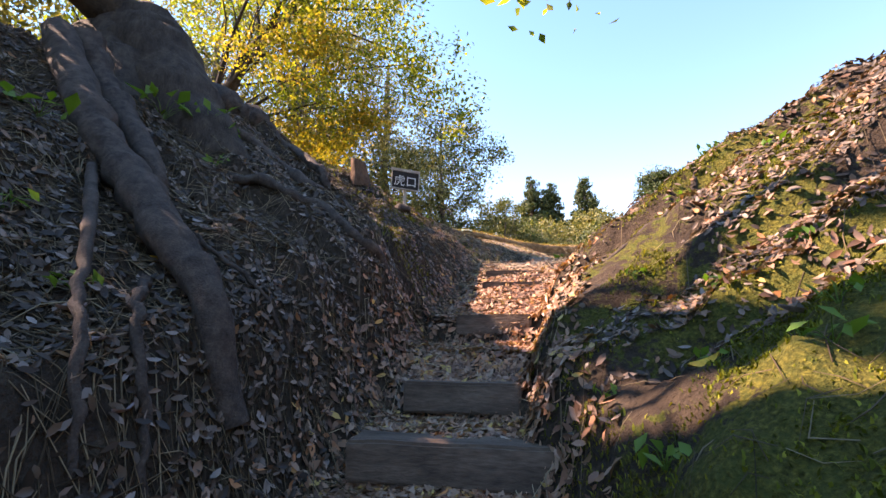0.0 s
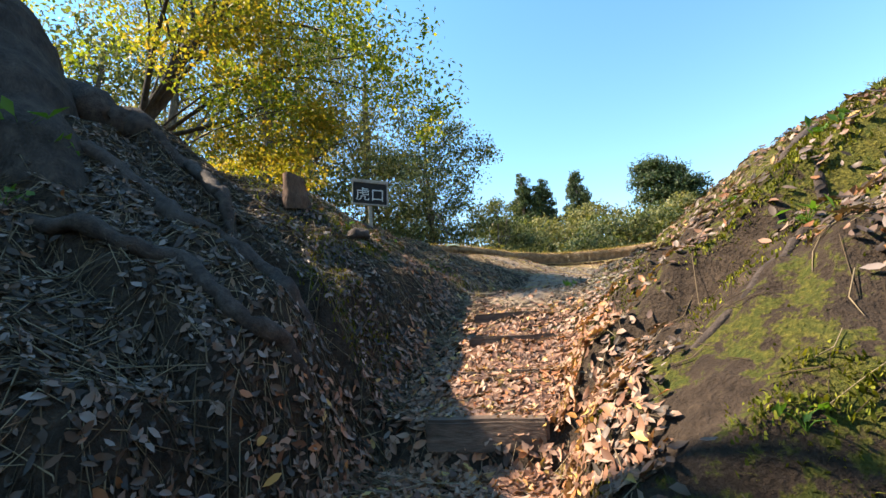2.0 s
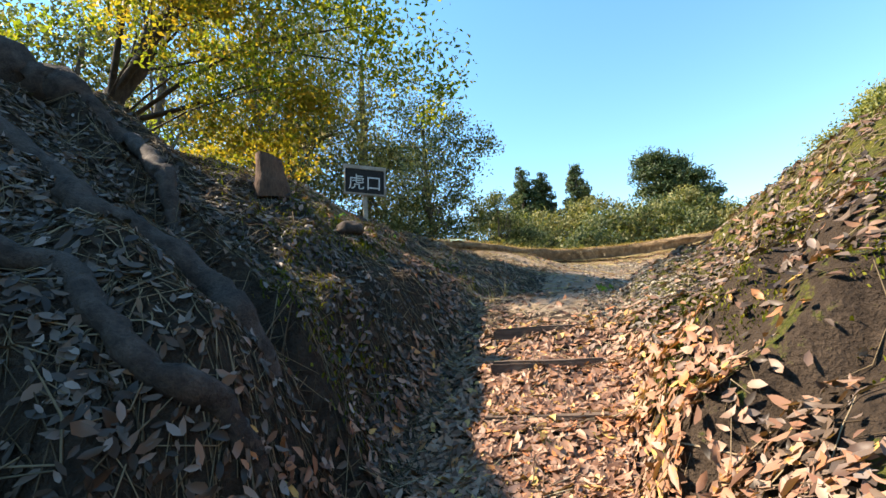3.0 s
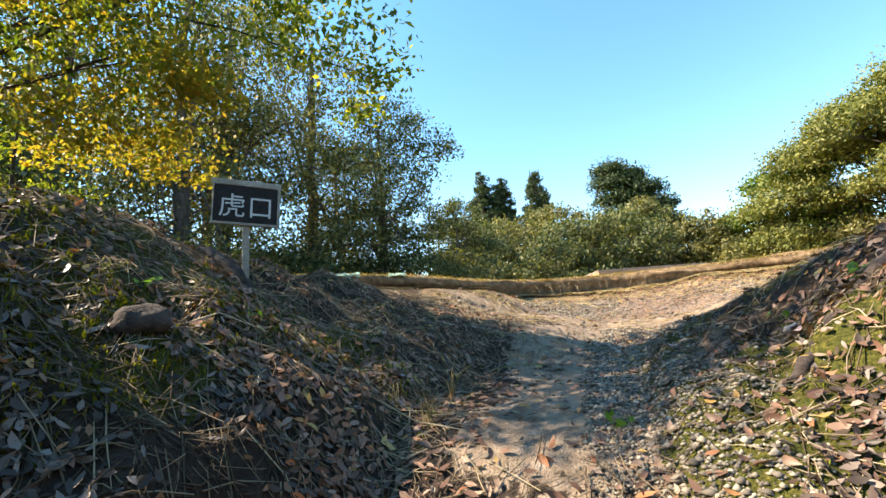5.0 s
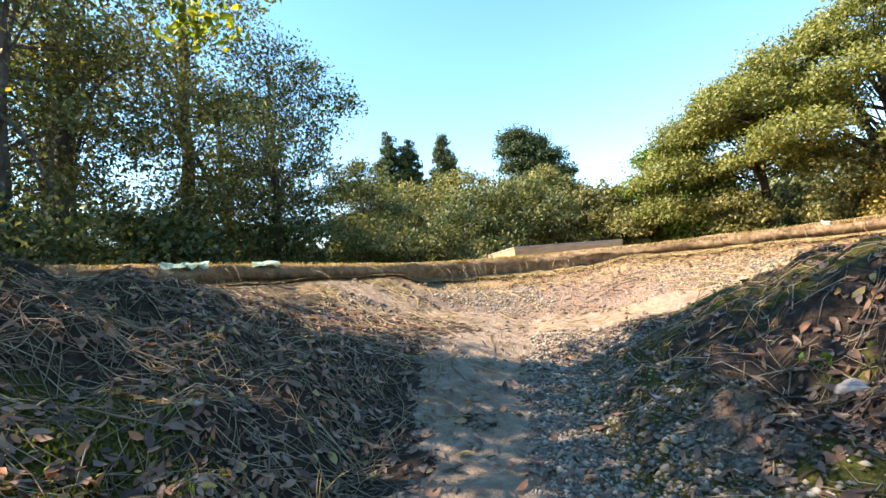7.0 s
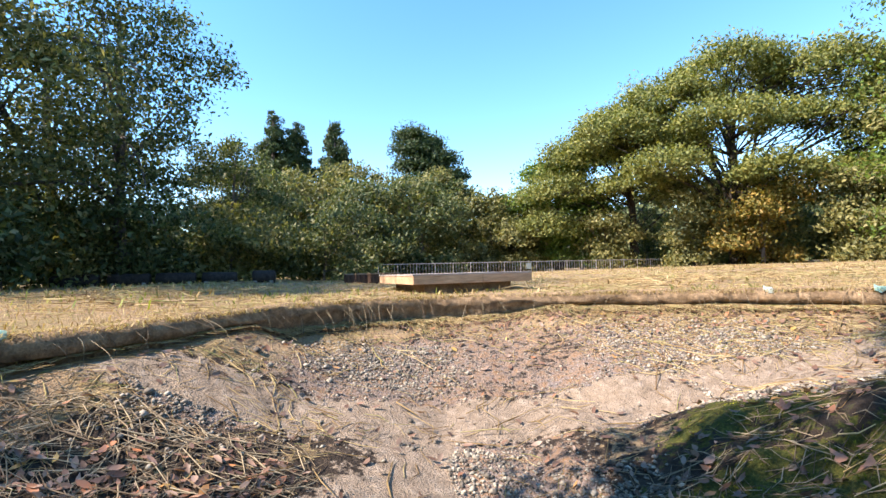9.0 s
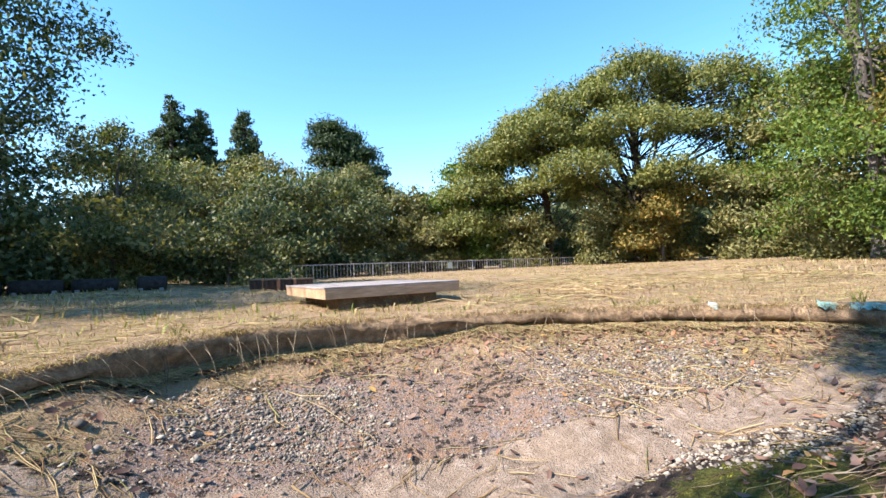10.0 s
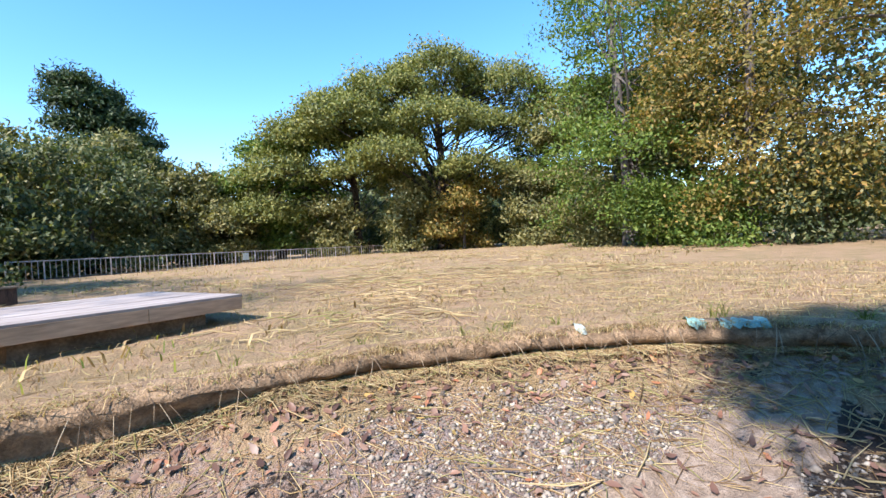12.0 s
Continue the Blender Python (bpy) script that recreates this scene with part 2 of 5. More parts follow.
GRASS = many_tones("green grass", [(0.0, (0.10, 0.14, 0.02)), (0.6, (0.20, 0.24, 0.04)), (1.0, (0.38, 0.36, 0.09))], 0.6, 0.3, 0.3)
MOSS = many_tones("moss tips", [(0.0, (0.045, 0.058, 0.009)), (0.5, (0.125, 0.145, 0.022)), (1.0, (0.27, 0.26, 0.045))], 0.9, 0.1, 0.2)
PEBBLE = many_tones("pebbles", [(0.0, (0.07, 0.06, 0.057)), (0.4, (0.17, 0.145, 0.132)), (0.75, (0.28, 0.24, 0.215)), (1.0, (0.42, 0.37, 0.33))], 0.85)
WEED = leaf_material("weed leaves", [(0.0, (0.045, 0.12, 0.018)), (0.6, (0.09, 0.20, 0.035)), (1.0, (0.20, 0.30, 0.06))])
LEAF_OAK = leaf_material("oak leaves", [(0.0, (0.06, 0.10, 0.02)), (0.45, (0.15, 0.20, 0.036)), (0.8, (0.28, 0.29, 0.055)), (1.0, (0.40, 0.33, 0.06))], 0.55)
LEAF_GOLD = leaf_material("turning leaves", [(0.0, (0.13, 0.16, 0.03)), (0.45, (0.24, 0.21, 0.045)), (0.8, (0.34, 0.25, 0.055)), (1.0, (0.40, 0.24, 0.06))], 0.55)
LEAF_DARK = leaf_material("evergreen leaves", [(0.0, (0.034, 0.05, 0.020)), (0.5, (0.085, 0.11, 0.046)), (0.85, (0.17, 0.185, 0.09)), (1.0, (0.30, 0.27, 0.15))], 0.3)
LEAF_OLIVE = leaf_material("olive leaves", [(0.0, (0.07, 0.075, 0.03)), (0.5, (0.16, 0.16, 0.062)), (1.0, (0.31, 0.27, 0.12))], 0.3)
LEAF_BIG = leaf_material("broadleaf crown", [(0.0, (0.07, 0.09, 0.026)), (0.5, (0.16, 0.175, 0.052)), (1.0, (0.28, 0.265, 0.085))], 0.3)
LEAF_BRIGHT = leaf_material("bright leaves", [(0.0, (0.05, 0.09, 0.018)), (0.5, (0.11, 0.17, 0.03)), (1.0, (0.20, 0.24, 0.055))], 0.35)
LEAF_RUST = leaf_material("rusty leaves", [(0.0, (0.08, 0.08, 0.022)), (0.45, (0.19, 0.165, 0.045)), (0.8, (0.30, 0.22, 0.065)), (1.0, (0.36, 0.21, 0.07))], 0.35)
LEAF_CEDAR = leaf_material("cedar needles", [(0.0, (0.020, 0.040, 0.016)), (0.6, (0.045, 0.072, 0.028)), (1.0, (0.085, 0.115, 0.04))], 0.15)

# ---------------------------------------------------------------- the lie of the land
FIELD = 3.82
LIP = curve_points([(-40, 7.5), (-14, 9.4), (-5, 10.25), (-2.4, 10.75), (-1.05, 11.35), (-0.2, 12.9), (0.6, 13.85), (1.4, 14.15), (2.35, 14.15), (3.8, 13.8), (4.6, 13.45), (5.4, 12.9), (6.1, 12.3), (6.6, 11.5), (7.1, 10.4), (8.6, 9.0), (14, 6.5), (40, 1.0)], 240)
STEP_Y = (3.42, 4.02, 4.52, 5.07, 5.72, 6.32, 6.85)
STEP_Z = (0.85, 1.09, 1.31, 1.59, 1.80, 2.02, 2.20)


def centre(y):
    return along(y, [-3, 0, 4, 5, 7, 9.5, 11, 13], [2.35, 1.88, 1.2, 1.15, 1.0, 1.05, 1.25, 1.9])


def floor_z(y):
    y = np.asarray(y, float)
    z = along(y, [-60, -4, 1.0, 2.6, 3.2], [-9.0, -1.2, 0.0, 0.45, 0.64])
    low = 0.64
    for sy, sz in zip(STEP_Y, STEP_Z):
        back = 0.02 if sy < 5.5 and abs(sy - 4.52) > 0.1 else 0.32
        z = z + (sz - low - 0.03) * smooth(y, sy - back, sy + 0.06) + 0.03 * smooth(y, sy + 0.05, sy + 0.5)
        low = sz
    return z + along(y, [6.9, 7.8, 9.4, 10.7, 11.4, 12.3, 40], [0.0, 0.32, 0.41, 0.60, 0.78, 0.86, 0.86])


def lip_distance(x, y):
    """Metres from the turf edge, positive on the sunken side."""
    x, y = np.atleast_1d(np.asarray(x, float)), np.atleast_1d(np.asarray(y, float))
    shape = x.shape
    far = (y < 7.0) & (np.abs(x) < 8.0)
    if far.all():
        return np.full(shape, 3.0)
    if far.any():
        out = np.full(shape, 3.0)
        out[~far] = lip_distance(x[~far], y[~far])
        return out
    p = np.stack([x.ravel(), y.ravel()], 1)
    best, sign = np.full(len(p), 1e9), np.ones(len(p))
    for a, b in zip(LIP[:-1], LIP[1:]):
        ab = b - a
        t = np.clip(((p - a) @ ab) / (ab @ ab), 0, 1)
        off = p - a - t[:, None] * ab
        d = (off**2).sum(1)
        cross = ab[0] * off[:, 1] - ab[1] * off[:, 0]
        near = d < best
        best = np.where(near, d, best)
        sign = np.where(near, np.where(cross > 0, -1.0, 1.0), sign)
    return (np.sqrt(best) * sign).reshape(shape)


def soft_min(a, b, k):
    h = np.clip(0.5 + 0.5 * (b - a) / k, 0, 1)
    return b * (1 - h) + a * h - k * h * (1 - h)


def land(x, y, rough=True):
    """The height of the ground."""
    x, y = np.asarray(x, float), np.asarray(y, float)
    u = x - centre(y)
    f = floor_z(y)
    wob = 0.10 * value_noise(x, y, 0.9, 3)
    dl = np.maximum(0, -u - along(y, [0, 4.2, 6, 7.2, 8.2, 9.5, 11], [0.62, 0.56, 0.62, 0.72, 0.80, 0.6, 0.5]) + wob)
    wall = along(y, [0, 4.2, 6, 7.2, 8.2], [0.75, 0.72, 0.36, 0.18, 0.0])
    hl = wall * smooth(dl, 0, 0.5) + dl * along(y, [0, 4.2, 6, 7.2, 8.2, 9.5, 11], [0.82, 0.76, 0.80, 0.76, 0.72, 0.60, 0.46])
    dr = np.maximum(0, u - along(y, [0, 2, 3, 4, 5, 7, 8, 9.5, 11], [0.85, 0.80, 0.62, 0.44, 0.46, 0.5, 0.62, 0.72, 0.9]) + wob * 0.6)
    ys = [1, 3.4, 4.6, 5.7, 7, 8.3, 9.6, 11]
    knee = along(y, ys, [0.73, 0.76, 0.82, 0.82, 0.66, 0.85, 0.86, 0.86])
    hr = along(y, ys, [0.55, 0.36, 0.33, 0.20, 0.02, 0.10, 0.12, 0.05]) * smooth(dr, 0, 0.25) + along(y, ys, [0.83, 0.46, 0.68, 0.68, 0.37, 0.35, 0.36, 0.3]) * np.minimum(dr, knee)
    hr = hr + along(y, ys, [0.79, 0.54, 0.67, 0.70, 0.86, 0.62, 0.66, 0.5]) * np.maximum(dr - knee, 0)
    top_l = along(y, [-20, 0, 5, 6.5, 7.5, 8.5, 11], [3.4, 4.5, 4.45, 4.1, 3.95, 3.86, 3.95])
    top_r = along(y, [-20, 0, 3, 5, 6.5, 8, 9.3, 10.2, 11, 11.6], [2.2, 3.4, 3.4, 3.4, 3.46, 3.65, 3.65, 3.45, 3.2, 2.9])
    top_r = top_r + 0.18 * np.clip(x - 4.0, 0, 3.5) * (1 - smooth(y, 8.8, 10.2))
    z = soft_min(f + hl, np.maximum(top_l, f), 0.35) * (u < 0) + soft_min(f + hr, np.maximum(top_r, f + 0.02), 0.25) * (u >= 0)
    east = smooth(x, 3.7, 4.7) * smooth(y, 9.3, 10.2)
    z = z + (3.27 + 0.07 * (x - 4.5) - z) * east
    d = lip_distance(x, y)
    rise = np.minimum(np.maximum(0, x - 3.0) * 0.13, 0.45) * (1 - east)
    basin = 3.70 - 0.13 * smooth(3.6 - x, 0, 1.0) - 0.28 * np.maximum(d, 0)
    basin = np.maximum(basin, np.minimum(z, 3.66) + rise * (y > 10))
    z = np.where(y > 9.0, z + (basin - z) * smooth(y, 9.0, 10.2) * (d > 0), z)
    up = FIELD + 0.012 * np.maximum(0, x - 4) * (x < 60) + 0.16 * smooth(-x, 0.5, 4)
    z = np.where(d < 0.02, z + (np.maximum(up, np.minimum(z, up)) - z) * smooth(-d, -0.02, 0.10), np.minimum(z, np.where(y > 9.5, 3.72, 9)))
    if rough:
        bank = smooth(np.abs(u), 0.6, 1.1) * (d > 0.1) * (0.12 + 0.88 * smooth(11.4 - y, 0, 1.8))
        z = z + bank * (0.06 * value_noise(x, y, 1.1, 4) + 0.085 * value_noise(x, y, 0.55, 5) + 0.075 * value_noise(x, y, 0.25, 6) + 0.05 * np.abs(value_noise(x, y, 0.15, 7)) + 0.045 * np.abs(value_noise(x, y, 0.11, 8)) - 0.03)
        z = z + 0.02 * value_noise(x, y, 0.33, 9) + 0.008 * value_noise(x, y, 0.11, 10)
        z = z + (d < 0) * 0.035 * value_noise(x, y, 1.6, 11)
    return z


def covers(x, y):
    """How far moss, sand, gravel and straw lie over the soil."""
    u, d = x - centre(y), lip_distance(x, y)
    n1, n2 = value_noise(x, y, 0.8, 21), value_noise(x, y, 0.35, 22)
    moss = 0.60 * smooth(u, 0.42, 0.75) * smooth(11.2 - y, 0, 1) * (0.62 + 0.62 * n1 + 0.45 * n2) * (d > 0.05)
    moss = np.maximum(moss, 0.56 * smooth(-u, 1.0, 1.5) * smooth(y, 5.8, 6.8) * smooth(9.6 - y, 0, 1.2) * (0.62 + 0.5 * n1 + 0.4 * n2) * (d > 0))
    moss = np.maximum(moss, 0.62 * np.exp(-(((x - 3.7) / 1.1) ** 2 + ((y - 10.75) / 0.35) ** 2)) + 0.15 * n1 * (y > 10) * (d > 0.5))
    sand = smooth(y, 6.9, 7.5) * (0.56 - 0.75 * smooth(np.abs(u + 0.05), 0.22, 0.62) + 0.3 * n2 + 0.15 * n1) * (y < 11.6)
    line = along(x, [0.6, 2, 3.5, 5, 7], [11.7, 11.9, 11.75, 11.45, 10.9])
    sand = np.maximum(sand, (0.66 - 0.9 * smooth(np.abs(y - line), 0.2, 0.55) + 0.2 * n2) * (y > 11) * (d > 0.2))
    gravel = smooth(y, 6.9, 7.8) * smooth(1.35 - u, -0.2, 0.3) * smooth(u, 0.0, 0.35) * (0.56 + 0.3 * n1) * (d > 0)
    gravel = np.maximum(gravel, smooth(y, 11.0, 11.6) * smooth(d, 0.25, 0.8) * (0.62 + 0.35 * n1))
    straw = np.where(d < 0.06, 0.8 + 0.25 * n1, smooth(y, 9.5, 11) * (0.62 - 0.45 * smooth(d, 0.3, 1.1) + 0.3 * n2))
    straw = np.where((d < 0) & (x < -3) & (y < 13), straw * 0.55, straw)
    return np.clip(np.stack([moss, sand, gravel, straw], -1), 0, 1)


def axis_lines(lo, hi, step, far):
    """Even lines between lo and hi, then wider and wider ones out to far."""
    out = list(np.arange(lo, hi + 1e-6, step))
    a, s = hi, step
    while a < far:
        s *= 1.22
        a += s
        out.append(a)
    a, s = lo, step
    while a > -far:
        s *= 1.22
        a -= s
        out.insert(0, a)
    return np.array(out)


def build_ground():
    xs, ys = axis_lines(-3.6, 7.6, 0.05, 900), axis_lines(0.2, 15.2, 0.05, 900)
    gx, gy = np.meshgrid(xs, ys)
    z = np.concatenate([land(gx[i : i + 60], gy[i : i + 60]) for i in range(0, len(ys), 60)])
    v = np.stack([gx, gy, z], -1).reshape(-1, 3)
    ny, nx = gx.shape
    i, j = np.meshgrid(np.arange(ny - 1), np.arange(nx - 1), indexing="ij")
    a = i * nx + j
    f = np.stack([a, a + 1, a + nx + 1, a + nx], -1).reshape(-1, 4)
    me = mesh_from("ground", v, f, EARTH, True)
    att = me.attributes.new("cover", "FLOAT_COLOR", "POINT")
    att.data.foreach_set("color", covers(gx, gy).astype(np.float32).ravel())
    return tagged(new("ground", me), "mossy earth banks, trodden path and dry grass field", "ground", kind="structure")


build_ground()


def ground_at(x, y, lift=0.0):
    return Vector((x, y, float(land(np.array([x]), np.array([y]))[0]) + lift))


def slope_at(x, y, e=0.06):
    """Heights and upward normals of the ground."""
    z = land(x, y)
    zx, zy = land(x + e, y), land(x, y + e)
    n = np.stack([-(zx - z) / e, -(zy - z) / e, np.ones_like(z)], -1)
    return z, n / np.linalg.norm(n, axis=-1, keepdims=True)


# ---------------------------------------------------------------- turf edge round the hollow
def build_turf_edge():
    line = curve_points([tuple(p) for p in LIP[(LIP[:, 0] > -9) & (LIP[:, 0] < 9)][::2]], 420)
    way = np.gradient(line, axis=0)
    way /= np.linalg.norm(way, axis=1)[:, None]
    out = np.stack([way[:, 1], -way[:, 0]], 1)
    top = land(line[:, 0] - 0.35 * out[:, 0], line[:, 1] - 0.35 * out[:, 1], False)
    foot = land(line[:, 0] + 0.16 * out[:, 0], line[:, 1] + 0.16 * out[:, 1], False)
    s = np.cumsum(np.r_[0, np.linalg.norm(np.diff(line, axis=0), axis=1)])
    prof = [(-0.22, 0.02, 1), (-0.08, 0.065, 1), (0.03, 0.06, 1), (0.10, 0.025, 1), (0.13, -0.03, 1), (0.10, -0.085, 1), (0.035, 0.08, 0), (0.06, 0.015, 0), (0.13, -0.04, 0)]
    rows = []
    for k, (o, h, upper) in enumerate(prof):
        o = o + 0.035 * value_noise(s, s * 0 + k * 0.8, 0.35, 31) + 0.018 * value_noise(s, s * 0 + k * 0.8, 0.11, 32)
        base = top if upper else foot
        z = base + h + 0.022 * value_noise(s, s * 0 + k * 0.5, 0.25, 33)
        rows.append(np.stack([line[:, 0] + o * out[:, 0], line[:, 1] + o * out[:, 1], z], 1))
    v = np.stack(rows, 1)
    n, k = v.shape[:2]
    i, j = np.meshgrid(np.arange(n - 1), np.arange(k - 1), indexing="ij")
    a = i * k + j
    f = np.stack([a, a + k, a + k + 1, a + 1], -1).reshape(-1, 4)
    tagged(new("turf_edge", mesh_from("turf_edge", v.reshape(-1, 3), f, TURF, True)), "cut turf edge of bare brown earth round the hollow", "turf edge", kind="structure")
    return line, out, top, foot


EDGE, EDGE_OUT, EDGE_TOP, EDGE_FOOT = build_turf_edge()


# ---------------------------------------------------------------- steps of squared timber
def build_step(y, z, width, depth, height, cx, turn, label, stakes=True):
    st = thing("timber_step", pose(cx, y, z - height / 2, 0, 0, turn), label, "step", "steps of the path")
    bm = bmesh.new()
    for k in range(6):
        box(bm, width / 6 + 0.002, depth, height, Matrix.Translation((-width / 2 + (k + 0.5) * width / 6, 0, 0)), 0, 0)
    bmesh.ops.remove_doubles(bm, verts=bm.verts, dist=0.004)
    inner = [f for f in bm.faces if abs(f.normal.x) > 0.9 and abs(f.calc_center_median().x) < width / 2 - 0.01]
    bmesh.ops.delete(bm, geom=inner, context="FACES")
    bmesh.ops.recalc_face_normals(bm, faces=bm.faces)
    bmesh.ops.bevel(bm, geom=[e for e in bm.edges if e.is_manifold and e.calc_face_angle(0) > 0.6], offset=0.016, segments=2, affect="EDGES")
    for v in bm.verts:
        v.co += Vector((0, 0.012 * noise.noise(v.co * 5 + Vector((y, 0, 0))), 0.012 * noise.noise(v.co * 4 + Vector((0, y, 0)))))
    part("beam", bm, TIMBER, st)
    if stakes:
        for s in (-0.36, 0.33):
            v, f = tube_arrays([(s * width, -depth / 2 - 0.022, -height * 0.9), (s * width, -depth / 2 - 0.020, -0.1), (s * width + 0.004, -depth / 2 - 0.02, height * 0.36), (s * width, -depth / 2 - 0.02, height * 0.40)], [0.022, 0.024, 0.022, 0.004], 8, 0.05)
            part_np("stake", v, f, TIMBER, st)
    return st


build_step(3.44, 0.865, 1.14, 0.26, 0.22, 1.36, 10, "broad weathered timber step strewn with dry leaves", False)
build_step(4.03, 1.105, 0.80, 0.14, 0.21, 1.21, 7, "dark squared timber step with leaf litter", False)
build_step(5.13, 1.60, 0.70, 0.13, 0.19, 1.15, 4, "dark squared timber step with leaf litter", False)
build_step(5.80, 1.80, 0.66, 0.12, 0.16, 1.12, 6, "half-buried timber step under dry leaves", False)
build_step(6.36, 2.035, 0.72, 0.12, 0.15, 1.07, 10, "half-buried timber step under dry leaves", False)
build_step(6.93, 2.245, 0.92, 0.14, 0.13, 1.06, 14, "worn topmost timber step with earth around it", False)


# ---------------------------------------------------------------- notice board
def build_sign():
    m = pose(-1.37, 8.37, 0, 0, 0, 43)
    base = float(land(np.array([-1.37]), np.array([8.37]))[0])
    sg = thing("notice_board", Matrix.Translation((0, 0, base)) @ m, "small black notice board with white characters on a wooden post", "sign")
    tilt = pose(0, 0, 4.275 - base, 0, 2.2, 0)
    bm = bmesh.new()
    box(bm, 0.055, 0.045, 4.12 - base + 0.3, Matrix.Translation((0, 0.03, (4.12 - base) / 2 - 0.1)), 0.004, 0.001)
    part("post", bm, SIGN_FRAME, sg, "weathered grey wooden post")
    bm = bmesh.new()
    box(bm, 0.52, 0.018, 0.34, tilt, 0.002)
    board = part("board", bm, SIGN_BLACK, sg, "black painted board")
    for w, h, x, z, name in ((0.57, 0.05, 0, 0.19, "top_rail"), (0.56, 0.022, 0, -0.178, "bottom_rail"), (0.022, 0.334, 0.269, -0.0, "side_rail"), (0.012, 0.334, -0.266, 0.0, "side_rail")):
        bm = bmesh.new()
        box(bm, w, 0.036, h, tilt @ Matrix.Translation((x, -0.004, z)), 0.003, 0.0006)
        part(name, bm, SIGN_FRAME, sg, "weathered pale wooden edging")
    for body, x in (("虎", -0.225), ("口", 0.005)):
        cu = bpy.data.curves.new("character", "FONT")
        cu.body, cu.size, cu.extrude = body, 0.225, 0.001
        tmp = new("character_curve", cu)
        bpy.context.view_layer.update()
        me = bpy.data.meshes.new_from_object(tmp.evaluated_get(bpy.context.evaluated_depsgraph_get()))
        bpy.data.objects.remove(tmp)
        me.materials.clear()
        me.materials.append(SIGN_PAINT)
        me.transform(tilt @ Matrix.Translation((x, -0.0115, -0.10)) @ pose(0, 0, 0, 90))
        ch = new("character", me)
        ch.parent = board
        tagged(ch, "white painted character")
    return sg


build_sign()


# ---------------------------------------------------------------- stump, trunks and roots
def build_stump():
    g = ground_at(-1.03, 6.22)
    st = thing("tree_stump", Matrix.Translation((g.x, g.y, g.z)), "old reddish-brown cut tree stump on the bank", "stump")
    h = 3.80 - g.z
    a = np.linspace(0, 2 * math.pi, 22, endpoint=False)
    rows = []
    for t, r in ((-0.5, 0.15), (0.0, 0.135), (0.12, 0.122), (0.3, 0.112), (0.7, 0.104), (0.97, 0.10), (1.0, 0.096)):
        rr = r * (1 + 0.10 * np.sin(3 * a + 1) + 0.06 * np.sin(7 * a) + 0.03 * RNG.normal(0, 1, 22))
        rows.append(np.stack([rr * np.cos(a) - 0.03 * t, rr * np.sin(a), h * t + 0.035 * np.cos(a + 2) * (t > 0.9)], 1))
    v = np.concatenate(rows)
    i, j = np.meshgrid(np.arange(len(rows) - 1), np.arange(22), indexing="ij")
    k = (j + 1) % 22
    f = np.stack([i * 22 + j, i * 22 + k, (i + 1) * 22 + k, (i + 1) * 22 + j], -1).reshape(-1, 4)
    part_np("stump_body", v, f, STUMP, st, shade=True)
    bm = bmesh.new()
    ring = [bm.verts.new(p + np.array([0, 0, 0.002])) for p in rows[-1]]
    bm.faces.new(ring)
    part("cut_face", bm, STUMP_TOP, st, "greyed sawn top")


build_stump()


def on_ground(ctrl, n, sink=0.0):
    """A line over the ground through points x, y, lift."""
    p = curve_points(ctrl, n)
    z = land(p[:, 0], p[:, 1], False)
    return np.stack([p[:, 0], p[:, 1], z + p[:, 2] - sink], 1)


def build_root(ctrl, r0, r1, label, n=26):
    pts = on_ground(ctrl, n)
    pts[1:-1] += RNG.normal(0, 0.008, (n - 2, 3))
    v, f = tube_arrays(pts, np.linspace(r0, r1, n) * (1 + 0.10 * RNG.normal(0, 1, n)), 10, 0.05)
    o = pts[0].copy()
    tagged(new("tree_root", mesh_from("tree_root", v - o, f, ROOT, True)), label, "root", "exposed roots").location = o


build_root([(-1.35, 3.9, -0.05), (-0.9, 4.02, 0.05), (-0.52, 4.12, 0.06), (-0.28, 4.3, 0.07), (0.0, 4.27, 0.08), (0.2, 4.3, 0.06), (0.32, 4.5, 0.0), (0.36, 4.6, -0.12)], 0.045, 0.05, "long bare grey-brown root arching down the bank", 34)
build_root([(-1.5, 4.5, 0.0), (-1.0, 4.66, 0.06), (-0.7, 4.6, 0.07), (-0.48, 4.7, 0.06), (-0.18, 4.8, 0.06), (0.05, 4.8, 0.03), (0.16, 4.82, -0.12)], 0.075, 0.07, "thick dark root running down the earth bank", 30)
build_root([(-1.54, 5.39, 0.02), (-1.05, 5.2, 0.05), (-0.78, 5.1, 0.04), (-0.62, 5.08, -0.08)], 0.06, 0.045, "dark mossy root half sunk in the bank")
build_root([(-2.3, 8.5, -0.02), (-1.85, 8.3, 0.05), (-1.5, 8.2, 0.06), (-1.22, 8.12, 0.03), (-1.08, 8.1, -0.10)], 0.06, 0.055, "thick mossy root by the notice board")
build_root([(-2.45, 3.45, 0.25), (-2.0, 3.42, 0.12), (-1.45, 3.32, 0.09), (-0.9, 3.17, 0.05), (-0.7, 3.1, -0.08)], 0.15, 0.07, "buttress root of the old tree on the bank")
build_root([(-2.6, 3.3, 0.3), (-1.65, 3.05, 0.10), (-1.07, 2.93, 0.08), (-0.58, 2.87, 0.07), (-0.15, 2.76, 0.06), (0.15, 2.74, 0.05), (0.38, 2.7, 0.02), (0.5, 2.74, -0.10)], 0.15, 0.075, "long buttress root of the old tree on the bank", 34)
build_root([(-2.9, 4.4, -0.1), (-2.3, 4.9, 0.18), (-1.95, 5.15, 0.05), (-1.6, 5.4, -0.08)], 0.26, 0.09, "flared buttress root of the old tree")
